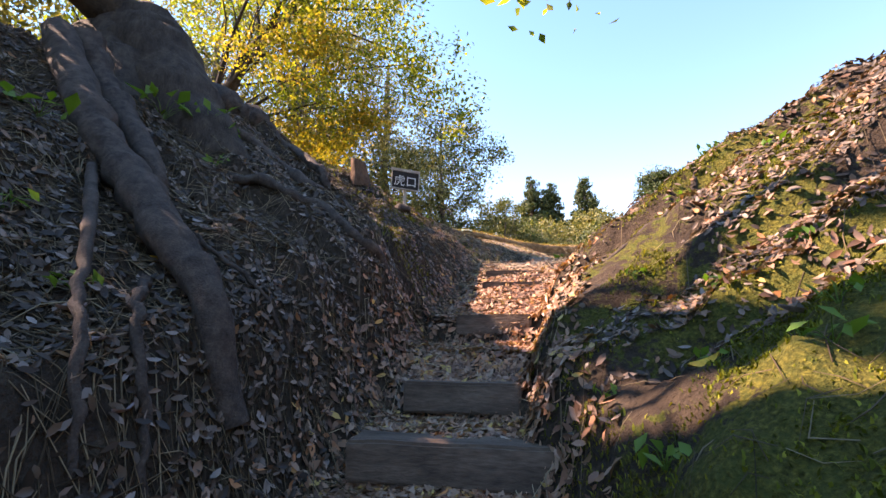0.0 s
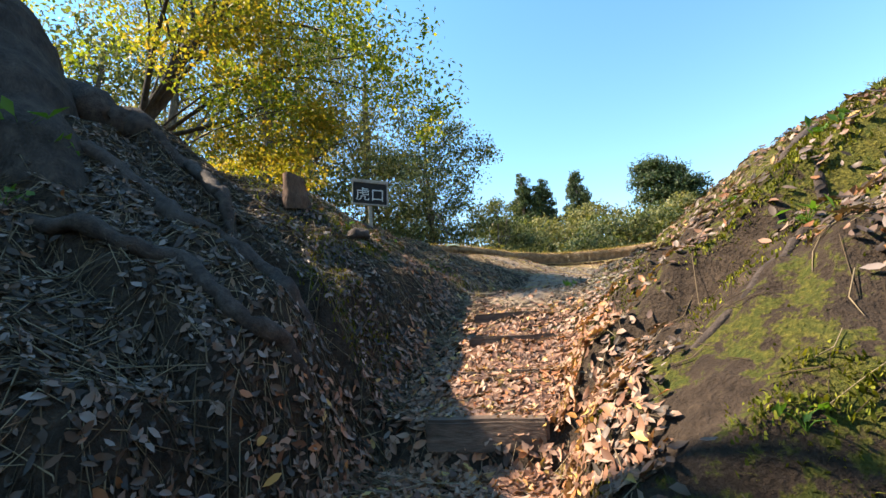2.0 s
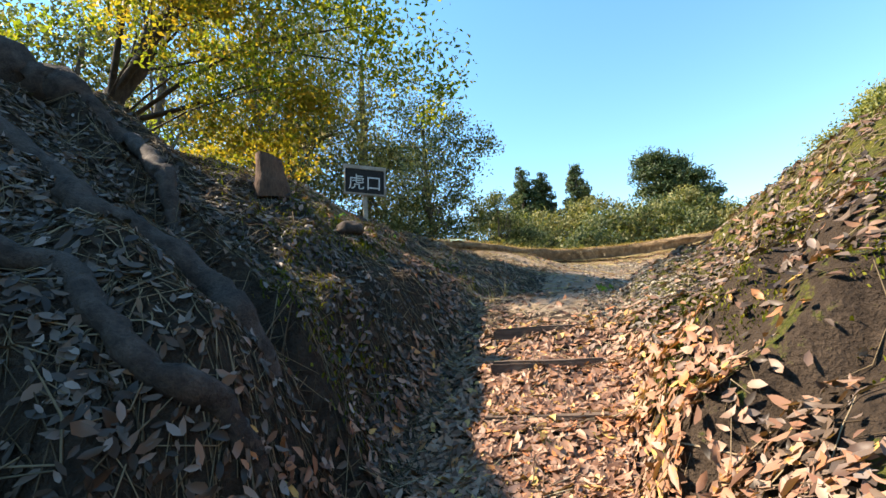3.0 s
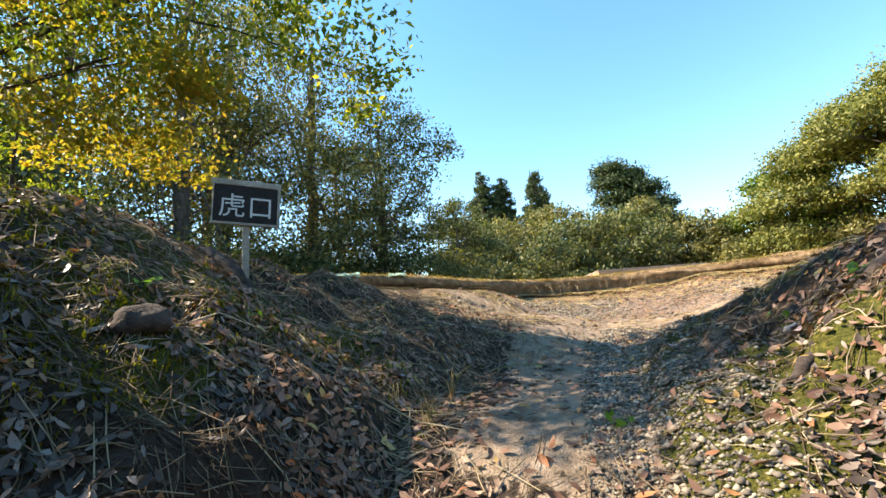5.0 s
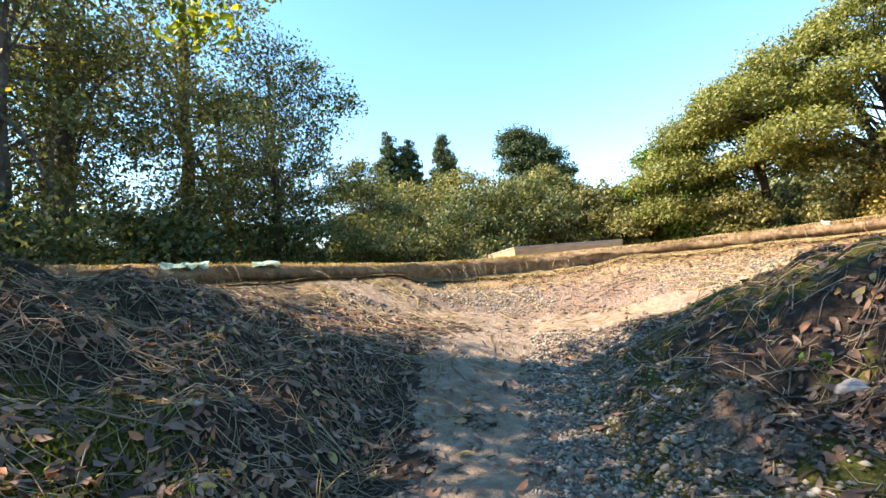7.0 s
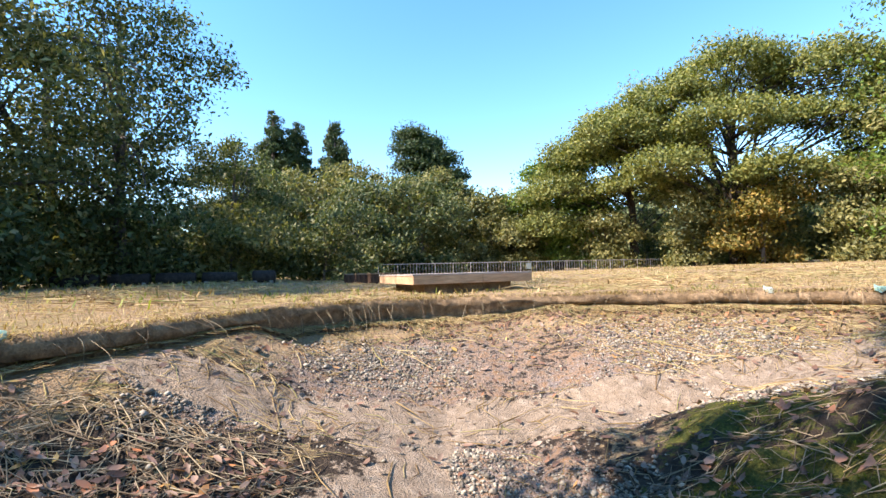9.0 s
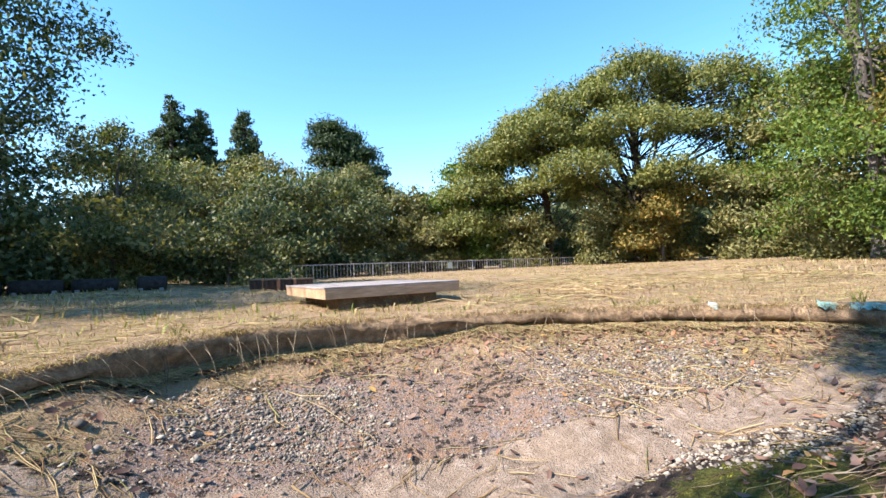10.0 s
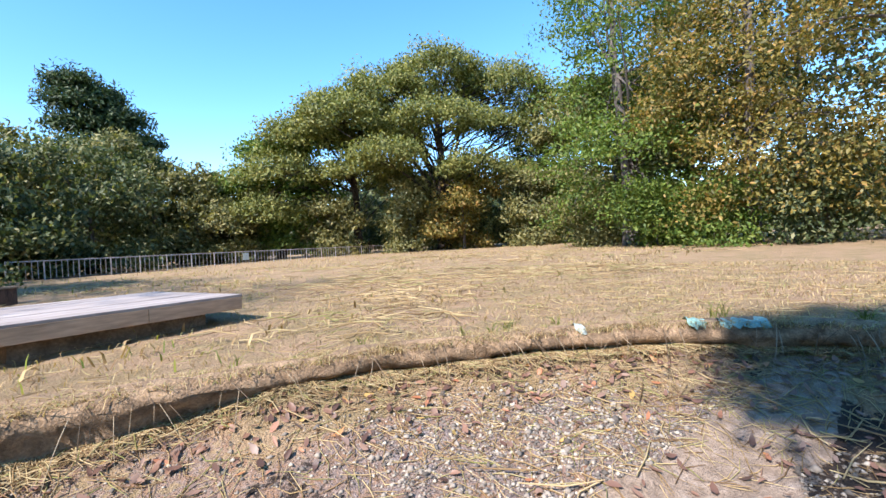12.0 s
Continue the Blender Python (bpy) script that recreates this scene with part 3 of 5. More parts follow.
build_root([(-0.86, 2.76, 0.0), (-0.3, 2.46, 0.06), (0.16, 2.2, 0.05), (0.44, 2.06, 0.02), (0.6, 2.02, -0.06)], 0.035, 0.016, "thin hanging root on the leafy bank")
build_root([(0.1, 2.52, -0.03), (0.3, 2.36, 0.05), (0.45, 2.28, 0.05), (0.56, 2.26, 0.03), (0.66, 2.22, -0.05)], 0.028, 0.016, "thin bare root on the leafy bank")
build_root([(-0.75, 2.95, 0.0), (-0.3, 2.9, 0.05), (0.1, 2.98, 0.05), (0.45, 3.2, -0.02)], 0.018, 0.012, "thin bare root on the leafy bank")
build_root([(3.0, 5.3, -0.02), (2.75, 4.9, 0.03), (2.45, 4.65, 0.04), (2.1, 4.5, -0.04)], 0.03, 0.02, "brown root across the mossy bank")
build_root([(3.6, 6.6, -0.03), (3.2, 6.2, 0.03), (2.8, 5.95, 0.05), (2.4, 5.9, -0.04)], 0.05, 0.035, "brown root across the mossy bank")
build_root([(3.3, 8.3, -0.02), (2.85, 8.1, 0.05), (2.5, 7.85, 0.03), (2.25, 7.7, -0.05)], 0.05, 0.03, "dark root under the eroded bank")


# ---------------------------------------------------------------- trees
def leaf_cloud(centres, normals, size, rng, droop=0.3, narrow=0.45, fold=0.25):
    """Folded pointed leaves, two faces each, at the given places."""
    n = len(centres)
    way = rng.normal(0, 1, (n, 3))
    way[:, 2] -= droop
    way /= np.linalg.norm(way, axis=1)[:, None]
    face = normals + rng.normal(0, 0.55, (n, 3))
    side = np.cross(way, face)
    side /= np.linalg.norm(side, axis=1)[:, None] + 1e-9
    up = np.cross(side, way)
    s = size * rng.uniform(0.65, 1.3, n)[:, None]
    a = centres - way * s * 0.5
    b = centres + way * s * 0.5
    mid = centres - way * s * 0.05
    l = mid + side * s * narrow * 0.5 + up * s * fold * 0.4
    r = mid - side * s * narrow * 0.5 + up * s * fold * 0.4
    v = np.stack([a, l, b, r], 1).reshape(-1, 3)
    k = np.arange(n)[:, None] * 4
    return v, np.concatenate([k + [[0, 1, 2]], k + [[0, 2, 3]]])


def crown_points(lobes, n, clump, rng, shell=0.55):
    """Leaf places in clumps spread through the outer part of the lobes, and the clumps' centres."""
    vol = np.array([np.prod(l[1]) ** (2 / 3) for l in lobes])
    per = np.maximum(1, (vol / vol.sum() * n / 70).astype(int))
    centres, norms, hubs = [], [], []
    for (c, r), k in zip(lobes, per):
        d = rng.normal(0, 1, (k, 3))
        d /= np.linalg.norm(d, axis=1)[:, None]
        d[:, 2] = np.where(d[:, 2] < -0.35, -d[:, 2] * 0.5, d[:, 2])
        rad = rng.uniform(shell, 1.03, k) ** 0.8
        hub = np.asarray(c) + d * np.asarray(r) * rad[:, None]
        hubs.append(hub)
        m = int(n / per.sum())
        off = np.clip(rng.normal(0, 1, (k, m, 3)), -1.55, 1.55) * np.array([1.0, 1.0, 0.72]) * clump * rng.uniform(0.6, 1.35, (k, 1, 1))
        off[..., 2] = np.where(off[..., 2] < 0, off[..., 2] * 0.6, off[..., 2])
        centres.append((hub[:, None] + off).reshape(-1, 3))
        nn = off * 0.4 + d[:, None] * clump * 0.5 + np.array([0, 0, clump * 0.6])
        norms.append(nn.reshape(-1, 3))
    norms = np.concatenate(norms)
    return np.concatenate(centres), norms / (np.linalg.norm(norms, axis=1)[:, None] + 1e-9), np.concatenate(hubs)


def build_tree(name, at, trunk, r, lobes, leaves, leaf, clump, crown_material, label, category="tree", bark=BARK_GREY, seed=1, limbs=14, shell=0.55, group="", narrow=0.5, extra=None, sides=10):
    """A tree at a place: a bent, tapered trunk through the given points, limbs to its clumps and a crown of single leaves."""
    rng = np.random.default_rng(seed)
    tr = thing(name, Matrix.Translation(at), label, category, group)
    pts = curve_points(trunk, 14)
    pts[1:-1, :2] += rng.normal(0, r * 0.22, (12, 2))
    rad = r * np.interp(np.linspace(0, 1, 14), [0, 0.06, 0.15, 1], [1.7, 1.2, 1.0, 0.30])
    v, f = tube_arrays(pts, rad, sides, 0.05, rng)
    part_np("trunk", v, f, bark, tr, shade=True)
    c, n, hubs = crown_points(lobes, leaves, clump, rng, shell)
    pieces = []
    pick = hubs[rng.permutation(len(hubs))[: limbs * 3]]
    for k, h in enumerate(pick):
        big = k < limbs
        t = rng.uniform(0.3, 0.95) if big else rng.uniform(0.5, 1.0)
        a = pts[int(t * 13)]
        if h[2] < a[2] - 1.0:
            a = pts[int(rng.integers(3, 9))]
        bend = (a + h) / 2 + np.array([0, 0, 0.10 * np.linalg.norm(h - a)]) + rng.normal(0, 0.06, 3) * np.linalg.norm(h - a)
        line = curve_points([a, bend, h], 7)
        r0 = r * (0.34 if big else 0.16) * (1.1 - 0.5 * t)
        piece = tube_arrays(line, np.linspace(r0, r0 * 0.2, 7), 5, 0.03, rng)
        if big:
            part_np("limb", *piece, bark, tr, shade=True)
        else:
            pieces.append(piece)
    if pieces:
        v, f = joined(pieces)
        tagged(part_np("fine_branching", v, f, bark, tr, shade=True), kind="stuff")
    v, f = leaf_cloud(c, n, leaf, rng, narrow=narrow)
    part_np("crown", v, f, crown_material, tr)
    for mat, ls, count in extra or ():
        c, n, _ = crown_points(ls, count, clump, rng, shell)
        v, f = leaf_cloud(c, n, leaf, rng, narrow=narrow)
        # boughs that are not golden are unseen ones, added to cast shade
        gold = mat == LEAF_GOLD
        part_np("golden_bough" if gold else "shade_bough", v, f, mat, tr, "bough of turning golden leaves" if gold else "")
    return tr


def base_z(x, y):
    return float(land(np.array([x], float), np.array([y], float), False)[0])


def place(x, y):
    return (x, y, base_z(x, y) - 0.1)


# the old tree on the bank at the start of the path
bank_tree = build_tree("bank_tree", place(-3.15, 4.5), [(0.35, 0.0, -1.7), (0.25, 0.0, -0.3), (0.0, -0.3, 0.8), (-0.6, -2.0, 1.9), (-1.2, -4.2, 4.0), (-1.6, -5.8, 7.5)], 0.38,
           [((-1.5, -6.2, 6.2), (3.0, 2.2, 1.5)), ((1.1, -6.8, 6.0), (2.6, 2.2, 1.4)), ((5.1, -1.0, -0.72), (0.5, 0.2, 0.10)), ((5.3, -0.9, -0.74), (0.35, 0.15, 0.07))], 11000, 0.10, 0.24, LEAF_OAK,
           "old tree with flared roots on the earth bank", bark=BARK, seed=3, sides=18)


def build_buttress(ctrl, radii, tree):
    """A great root flaring out of the trunk, through points of the world."""
    pts = curve_points(ctrl, 26) - np.array(tree.matrix_world.translation)
    rad = np.interp(np.linspace(0, 1, 26), np.linspace(0, 1, len(radii)), radii)
    v, f = tube_arrays(pts, rad * (1 + 0.05 * RNG.normal(0, 1, 26)), 16, 0.035)
    part_np("buttress_root", v, f, BARK, tree, shade=True)


build_buttress([(-3.15, 4.45, 5.25), (-2.85, 4.4, 4.6), (-2.12, 4.32, 3.75), (-1.38, 4.26, 3.12), (-0.95, 4.3, 2.72)], [0.42, 0.56, 0.45, 0.24, 0.09], bank_tree)
build_buttress([(-3.2, 4.2, 4.9), (-2.7, 3.95, 4.2), (-2.15, 3.62, 3.5), (-1.45, 3.4, 2.85), (-0.85, 3.2, 2.28)], [0.34, 0.34, 0.24, 0.18, 0.10], bank_tree)
build_buttress([(-3.4, 4.1, 4.8), (-3.0, 3.6, 4.1), (-2.3, 3.2, 3.5), (-1.65, 3.08, 2.95)], [0.34, 0.32, 0.24, 0.15], bank_tree)
# the leaning tree whose green and golden boughs hang over the path
# its two highest lobes are out of view, added to shade the hollow's right
build_tree("overhanging_tree", place(-7.2, 7.8), [(0, 0, -0.3), (0.2, 0.3, 1.5), (0.7, 0.8, 3.4), (1.8, 1.2, 5.2), (3.2, 1.6, 6.6)], 0.24,
           [((5.5, 1.1, 3.0), (1.5, 1.5, 1.1)), ((4.0, 0.9, 4.4), (2.4, 1.8, 1.5)), ((5.2, 0.6, 5.2), (1.7, 1.6, 1.2)), ((6.0, 0.9, 6.4), (1.3, 1.3, 1.0)), ((6.35, 1.75, 2.3), (0.85, 0.9, 0.65)), ((6.2, 1.5, 7.4), (1.6, 1.2, 0.9)), ((4.6, 1.4, 8.7), (1.4, 1.1, 0.8)), ((3.2, 1.0, 2.6), (1.6, 1.3, 0.8)), ((1.8, 0.3, 5.0), (2.6, 2.0, 1.6))], 17000, 0.10, 0.23, LEAF_OAK,
           "leaning tree with green and golden boughs over the path", bark=BARK, seed=5, limbs=11, shell=0.3,
           extra=[(LEAF_GOLD, [((2.6, 1.9, 1.9), (1.5, 1.4, 0.8)), ((3.6, 0.0, 3.0), (1.5, 1.4, 0.8)), ((4.3, 1.2, 2.2), (0.9, 0.9, 0.6))], 7000), (LEAF_OAK, [((6.2, 1.5, 7.4), (1.5, 1.1, 0.8)), ((4.6, 1.4, 8.7), (1.4, 1.0, 0.8))], 8000)])


# ---- small trees on the ridge behind the bank; the last two are unseen shade-makers
for k, (x, y, h, w, mat) in enumerate(((-6.6, 0.6, 3.6, 1.4, LEAF_OAK), (-6.4, 3.4, 3.4, 1.3, LEAF_OLIVE), (-6.2, 5.6, 3.6, 1.3, LEAF_OAK), (-4.8, -1.2, 4.6, 1.7, LEAF_OLIVE), (-7.6, 4.4, 4.8, 1.7, LEAF_OLIVE), (-8.4, 10.6, 3.6, 1.5, LEAF_OAK), (-4.7, 2.5, 2.7, 1.3, LEAF_OLIVE), (-4.6, 0.9, 2.7, 1.3, LEAF_OAK))):
    # the low unseen pair, added to block sun, carries twice the leaves
    build_tree("ridge_shade_tree", place(x, y), [(0, 0, -0.3), (0.1, 0.1, h * 0.3), (-0.1, 0.2, h * 0.6), (0.1, 0.1, h * 0.95)], 0.07,
               [((0.1, 0, h * 0.35), (w, w, h * 0.14)), ((-0.2, 0.3, h * 0.6), (w * 1.1, w, h * 0.15)), ((0.2, -0.2, h * 0.85), (w * 0.8, w * 0.8, h * 0.13))], 5200 if h < 3 else 2600, 0.10, 0.26, mat,
               "slender leafy young tree on the ridge, set to shade the bank", seed=30 + k, limbs=8, shell=0.35, group="ridge trees", bark=BARK)


# ---- the woods to the west, beyond the turf edge
def wood_tree(x, y, h, w, mat, seed, leaf=0.22, count=17000, low=0.05, label="tall evergreen tree at the wood's edge"):
    rng = np.random.default_rng(seed)
    lobes = []
    for k in range(7):
        t = k / 6
        rr = w * (0.62 + 0.5 * math.sin(math.pi * (0.2 + 0.7 * t)))
        lobes.append(((rng.normal(0, w * 0.25), rng.normal(0, w * 0.25), h * (low + (0.92 - low) * t)), (rr * 0.72, rr * 0.72, h * 0.13)))
    lean = rng.normal(0, 0.05, 2) * h
    return build_tree("woodland_tree", place(x, y), [(0, 0, -0.3), (lean[0] * 0.2, lean[1] * 0.2, h * 0.3), (lean[0] * 0.6, lean[1] * 0.5, h * 0.6), (lean[0], lean[1], h * 0.95)],
                      0.020 * h, lobes, count, leaf, 0.30 + 0.02 * h, mat, label, seed=seed, group="woodland trees", limbs=12)


wood_tree(-9.0, 30.0, 12.5, 4.4, LEAF_DARK, 11)
wood_tree(-12.0, 27.0, 18.5, 5.2, LEAF_OLIVE, 12)
wood_tree(-15.5, 24.0, 18.0, 5.6, LEAF_OLIVE, 13)
wood_tree(-14.0, 20.0, 18.5, 5.4, LEAF_DARK, 14)
wood_tree(-18.0, 17.0, 17.0, 5.4, LEAF_OLIVE, 15)
wood_tree(-16.5, 13.0, 11.0, 4.6, LEAF_DARK, 16)
wood_tree(-20.0, 28.0, 18.0, 6.0, LEAF_DARK, 17)
wood_tree(-6.5, 37.0, 8.0, 3.4, LEAF_DARK, 18)
wood_tree(-22.0, 9.0, 12.0, 4.6, LEAF_DARK, 19)
wood_tree(-24.0, 20.0, 17.0, 6.0, LEAF_DARK, 22)
wood_tree(-15.0, 36.0, 14.0, 5.0, LEAF_DARK, 23)


# ---- the thicket and tall conifers to the north
def thicket(x, y, h, w, mat, seed, label, leaf=0.36, count=11000):
    rng = np.random.default_rng(seed)
    lobes = [((rng.uniform(-0.6, 0.6) * w, rng.uniform(-0.4, 0.4) * w, h * t), (w * 0.72, w * 0.66, h * 0.2)) for t in (0.06, 0.2, 0.38, 0.56, 0.78)]
    return build_tree("thicket_tree", place(x, y), [(0, 0, -0.3), (0.2, 0, h * 0.3), (0.1, 0.2, h * 0.75)], 0.02 * h, lobes, count, leaf, 0.62, mat, label, "tree", seed=seed, group="thicket trees", limbs=8)


for k, (x, y, h, w, mat) in enumerate(((1.0, 47, 8.4, 4.6, LEAF_DARK), (-2.5, 52, 10.4, 5.2, LEAF_OLIVE), (3.5, 56, 12.0, 5.0, LEAF_OLIVE), (7.0, 51, 9.6, 4.6, LEAF_DARK), (8.0, 58, 12.6, 5.2, LEAF_OLIVE), (12.0, 56, 10.5, 4.6, LEAF_DARK), (14.5, 53, 8.6, 3.6, LEAF_OLIVE), (17.0, 58, 8.4, 4.2, LEAF_DARK), (20.5, 56, 7.6, 4.0, LEAF_OLIVE), (-8.0, 48, 10.0, 5.2, LEAF_DARK), (-6.0, 58, 11.5, 6.0, LEAF_DARK))):
    thicket(x, y, h, w, mat, 40 + k, "dense broadleaf tree in the thicket beyond the fence")


def build_cedar(x, y, h, w, seed):
    rng = np.random.default_rng(seed)
    lobes = []
    for k in range(20):
        t = k / 19
        rr = w * (1.03 - t) ** 0.55
        lobes.append(((rng.normal(0, 0.04 * w), rng.normal(0, 0.04 * w), h * (0.30 + 0.68 * t)), (rr * 0.9, rr * 0.9, h * 0.05)))
    return build_tree("cedar", place(x, y), [(0, 0, -0.3), (0, 0, h * 0.5), (0, 0, h)], 0.018 * h, lobes, 30000, 0.55, 0.42, LEAF_CEDAR, "tall dark conical cedar far behind the thicket", "cedar", seed=seed, group="far cedars", limbs=6, narrow=0.35)


build_cedar(-11.7, 83.0, 25.7, 4.8, 61)
build_cedar(-8.5, 84.5, 24.8, 4.8, 62)
build_cedar(-2.3, 83.5, 24.8, 4.8, 63)

# the layered pine over the thicket
build_tree("pine", place(10.0, 67.0), [(0, 0, -0.3), (0.4, 0, 7), (0, 0, 14), (-0.6, 0, 18)], 0.38,
           [((-1.8, 0, 18.2), (1.8, 2.4, 1.0)), ((1.0, 0, 17.4), (1.7, 2.2, 0.8)), ((-1.0, 0, 16.3), (2.9, 3, 1.0)), ((2.0, 0, 15.2), (2.4, 3, 0.9)), ((-0.5, 0, 14.2), (3.5, 3, 1.1)), ((2.7, 0, 12.8), (2.9, 3, 1.0)), ((0.1, 0, 11.6), (3.9, 3.4, 1.2)), ((3.4, 0, 10.4), (3.1, 3, 1.1)), ((1.1, 0, 9.2), (4.1, 3.4, 1.3)), ((0.5, 0, 7.4), (3.1, 3, 1.5)), ((2.7, 1, 5.4), (2.8, 3, 2.0))],
           40000, 0.5, 0.7, LEAF_CEDAR, "tall pine with layered dark branches", "pine", bark=BARK, seed=66, limbs=14, narrow=0.35)

# ---- the dense woods that close the place all round
def build_far_woods():
    n = 46000
    a = RNG.uniform(0, 2 * math.pi, n)
    r = RNG.uniform(70, 96, n)
    top = 10.0 + 2.5 * value_noise(a * 20, r * 0, 1.0, 51) + 1.5 * value_noise(a * 60, r * 0, 1.0, 52)
    z = FIELD - 1 + (top + 1) * RNG.uniform(0, 1, n) ** 0.8
    c = np.stack([4 + r * np.sin(a), 14 + r * np.cos(a), z], 1)
    nrm = np.stack([-np.sin(a), -np.cos(a), 0.7 + 0 * a], 1)
    v, f = leaf_cloud(c, nrm, 2.3, np.random.default_rng(99), narrow=0.7)
    tagged(new("far_woods", mesh_from("far_woods", v, f, LEAF_DARK)), "dense dark woods behind the nearer trees", "woods", kind="stuff")


build_far_woods()
# ---- the understorey along the wood's edge
for k, (x, y, h, w, mat) in enumerate(((-11.5, 24.5, 3.6, 2.6, LEAF_DARK), (-9.0, 30.5, 3.8, 2.8, LEAF_DARK), (-5.5, 33.0, 3.8, 2.8, LEAF_OLIVE), (-1.0, 36.0, 4.4, 3.2, LEAF_DARK), (-1.6, 40.5, 4.6, 2.8, LEAF_DARK), (-14.5, 19.0, 3.6, 2.8, LEAF_DARK), (-15.5, 14.5, 3.6, 2.8, LEAF_DARK), (-14.5, 9.5, 3.4, 2.6, LEAF_OLIVE), (-17.5, 26.0, 4.6, 3.2, LEAF_DARK), (-13.0, 30.0, 5.0, 3.4, LEAF_DARK))):
    thicket(x, y, h, w, mat, 150 + k, "dark leafy shrub along the wood's edge", 0.26, 6000)

# ---- the great spreading trees to the east
build_tree("great_tree", place(32.6, 41.0), [(0, 0, -0.4), (-0.3, 0, 4), (0.2, 0.3, 9), (0, 0, 15)], 0.55,
           [((0, 0, 16.2), (4.8, 4.6, 2.6)), ((-4.4, 2.0, 14.2), (4.6, 4.4, 2.3)), ((5.4, -3.5, 15.2), (4.8, 4.4, 2.3)), ((-8.0, 3.5, 11.4), (4.4, 4.0, 2.4)), ((9.5, -7.0, 12.8), (4.6, 4.2, 2.3)), ((-3.5, -3.0, 11.0), (3.8, 3.6, 1.6)), ((3.2, -3.5, 11.2), (3.8, 3.6, 1.5)), ((7.5, -6.0, 9.2), (3.6, 3.4, 1.6)), ((-7.5, -1.5, 7.6), (3.2, 3.2, 1.5)), ((-1.5, -5.0, 6.8), (2.8, 2.8, 1.4)), ((3.8, -5.4, 6.4), (2.8, 2.6, 1.3))],
           76000, 0.30, 0.64, LEAF_BIG, "great spreading broadleaf tree with domed foliage", bark=BARK, seed=71, limbs=30, shell=0.62)
build_tree("great_tree", place(27.0, 47.5), [(0, 0, -0.4), (0.3, 0, 4), (0, 0, 9), (0, 0, 12)], 0.42,
           [((0, 0, 13.4), (4.4, 4.2, 2.2)), ((-4.0, 2, 10.6), (4.2, 4, 2.2)), ((3.5, -1.5, 11.4), (4.0, 4, 2.0)), ((-6.0, 2.5, 7.4), (4.0, 3.6, 2.2)), ((0, -2, 7.2), (4.2, 3.6, 1.9)), ((4.5, -3, 6.6), (3.4, 3, 1.7)), ((-7.0, 3, 4.0), (3.6, 3, 2.0))],
           46000, 0.30, 0.64, LEAF_BIG, "spreading broadleaf tree with domed foliage", bark=BARK, seed=72, limbs=22, shell=0.62)
build_tree("great_tree", place(22.5, 54.0), [(0, 0, -0.4), (0.3, 0, 3), (0, 0, 6), (0, 0, 9)], 0.36,
           [((0, 0, 10.0), (3.8, 3.6, 2.0)), ((3.6, -2, 11.4), (3.8, 3.6, 2.0)), ((-2.6, 1, 7.0), (3.2, 3, 2.0)), ((1.5, -1.5, 6.4), (4.0, 3.6, 2.0)), ((-4.0, 1.5, 4.0), (2.8, 2.6, 1.8)), ((1.0, -2, 3.0), (3.6, 3, 1.8))],
           12000, 0.46, 0.62, LEAF_BRIGHT, "broadleaf tree with bright domed foliage", bark=BARK, seed=74, limbs=12, shell=0.62)
build_tree("great_tree", place(43.0, 27.5), [(0, 0, -0.4), (-0.2, 0, 5), (0, 0, 10)], 0.42,
           [((0, 0, 12.6), (4.4, 4.2, 2.2)), ((-4.0, 3.0, 9.6), (3.8, 3.6, 1.9)), ((3.5, -2.5, 10.4), (4.2, 4, 2.0)), ((0, -2, 7.2), (4.2, 3.6, 1.9)), ((-4.0, 3.6, 5.4), (3.4, 3, 1.7))],
           24000, 0.38, 0.6, LEAF_OLIVE, "spreading broadleaf tree with olive foliage", bark=BARK, seed=73, limbs=20, shell=0.6)
for k, (x, y, h, w, mat) in enumerate(((23.5, 51, 7.5, 3.2, LEAF_BRIGHT), (29.5, 42.5, 6.8, 2.8, LEAF_OLIVE), (31.0, 37.2, 6.6, 2.8, LEAF_RUST), (35.0, 33.4, 6.8, 2.8, LEAF_OLIVE), (38.5, 29.5, 6.0, 2.6, LEAF_BRIGHT), (40.0, 24.5, 7.0, 3.2, LEAF_OLIVE), (24.5, 48.0, 5.6, 2.6, LEAF_OLIVE), (45, 36, 9.0, 4.0, LEAF_DARK), (40, 45, 9.0, 4.4, LEAF_DARK), (33, 54, 9.0, 4.4, LEAF_DARK), (41, 38, 9.5, 4.4, LEAF_DARK), (36.5, 42, 8.5, 4.0, LEAF_OLIVE))):
    thicket(x, y, h, w, mat, 80 + k, "lower broadleaf tree under the great trees", 0.30, 8500)
# the tall near tree to the east and its neighbours
wood_tree(27.0, 21.0, 17.0, 5.6, LEAF_BRIGHT, 91, 0.22, 26000, 0.12, "tall bright green tree at the field's edge")
wood_tree(25.5, 15.2, 14.0, 5.0, LEAF_RUST, 92, 0.19, 26000, 0.12, "broad tree with rust-tinged leaves at the field's edge")
wood_tree(22.0, 9.0, 13.0, 4.6, LEAF_RUST, 93, 0.19, 19000, 0.1, "broad tree with rust-tinged leaves at the field's edge")
wood_tree(32.0, 24.0, 11.0, 4.4, LEAF_OLIVE, 94, 0.34, 9000, 0.04)
wood_tree(31.5, 19.2, 14.0, 5.2, LEAF_DARK, 97, 0.32, 12000, 0.04)
wood_tree(31.0, 14.0, 14.0, 5.6, LEAF_DARK, 95, 0.34, 9000, 0.04)
wood_tree(18.0, 1.0, 13.0, 4.6, LEAF_DARK, 96, 0.3, 9000, 0.04)
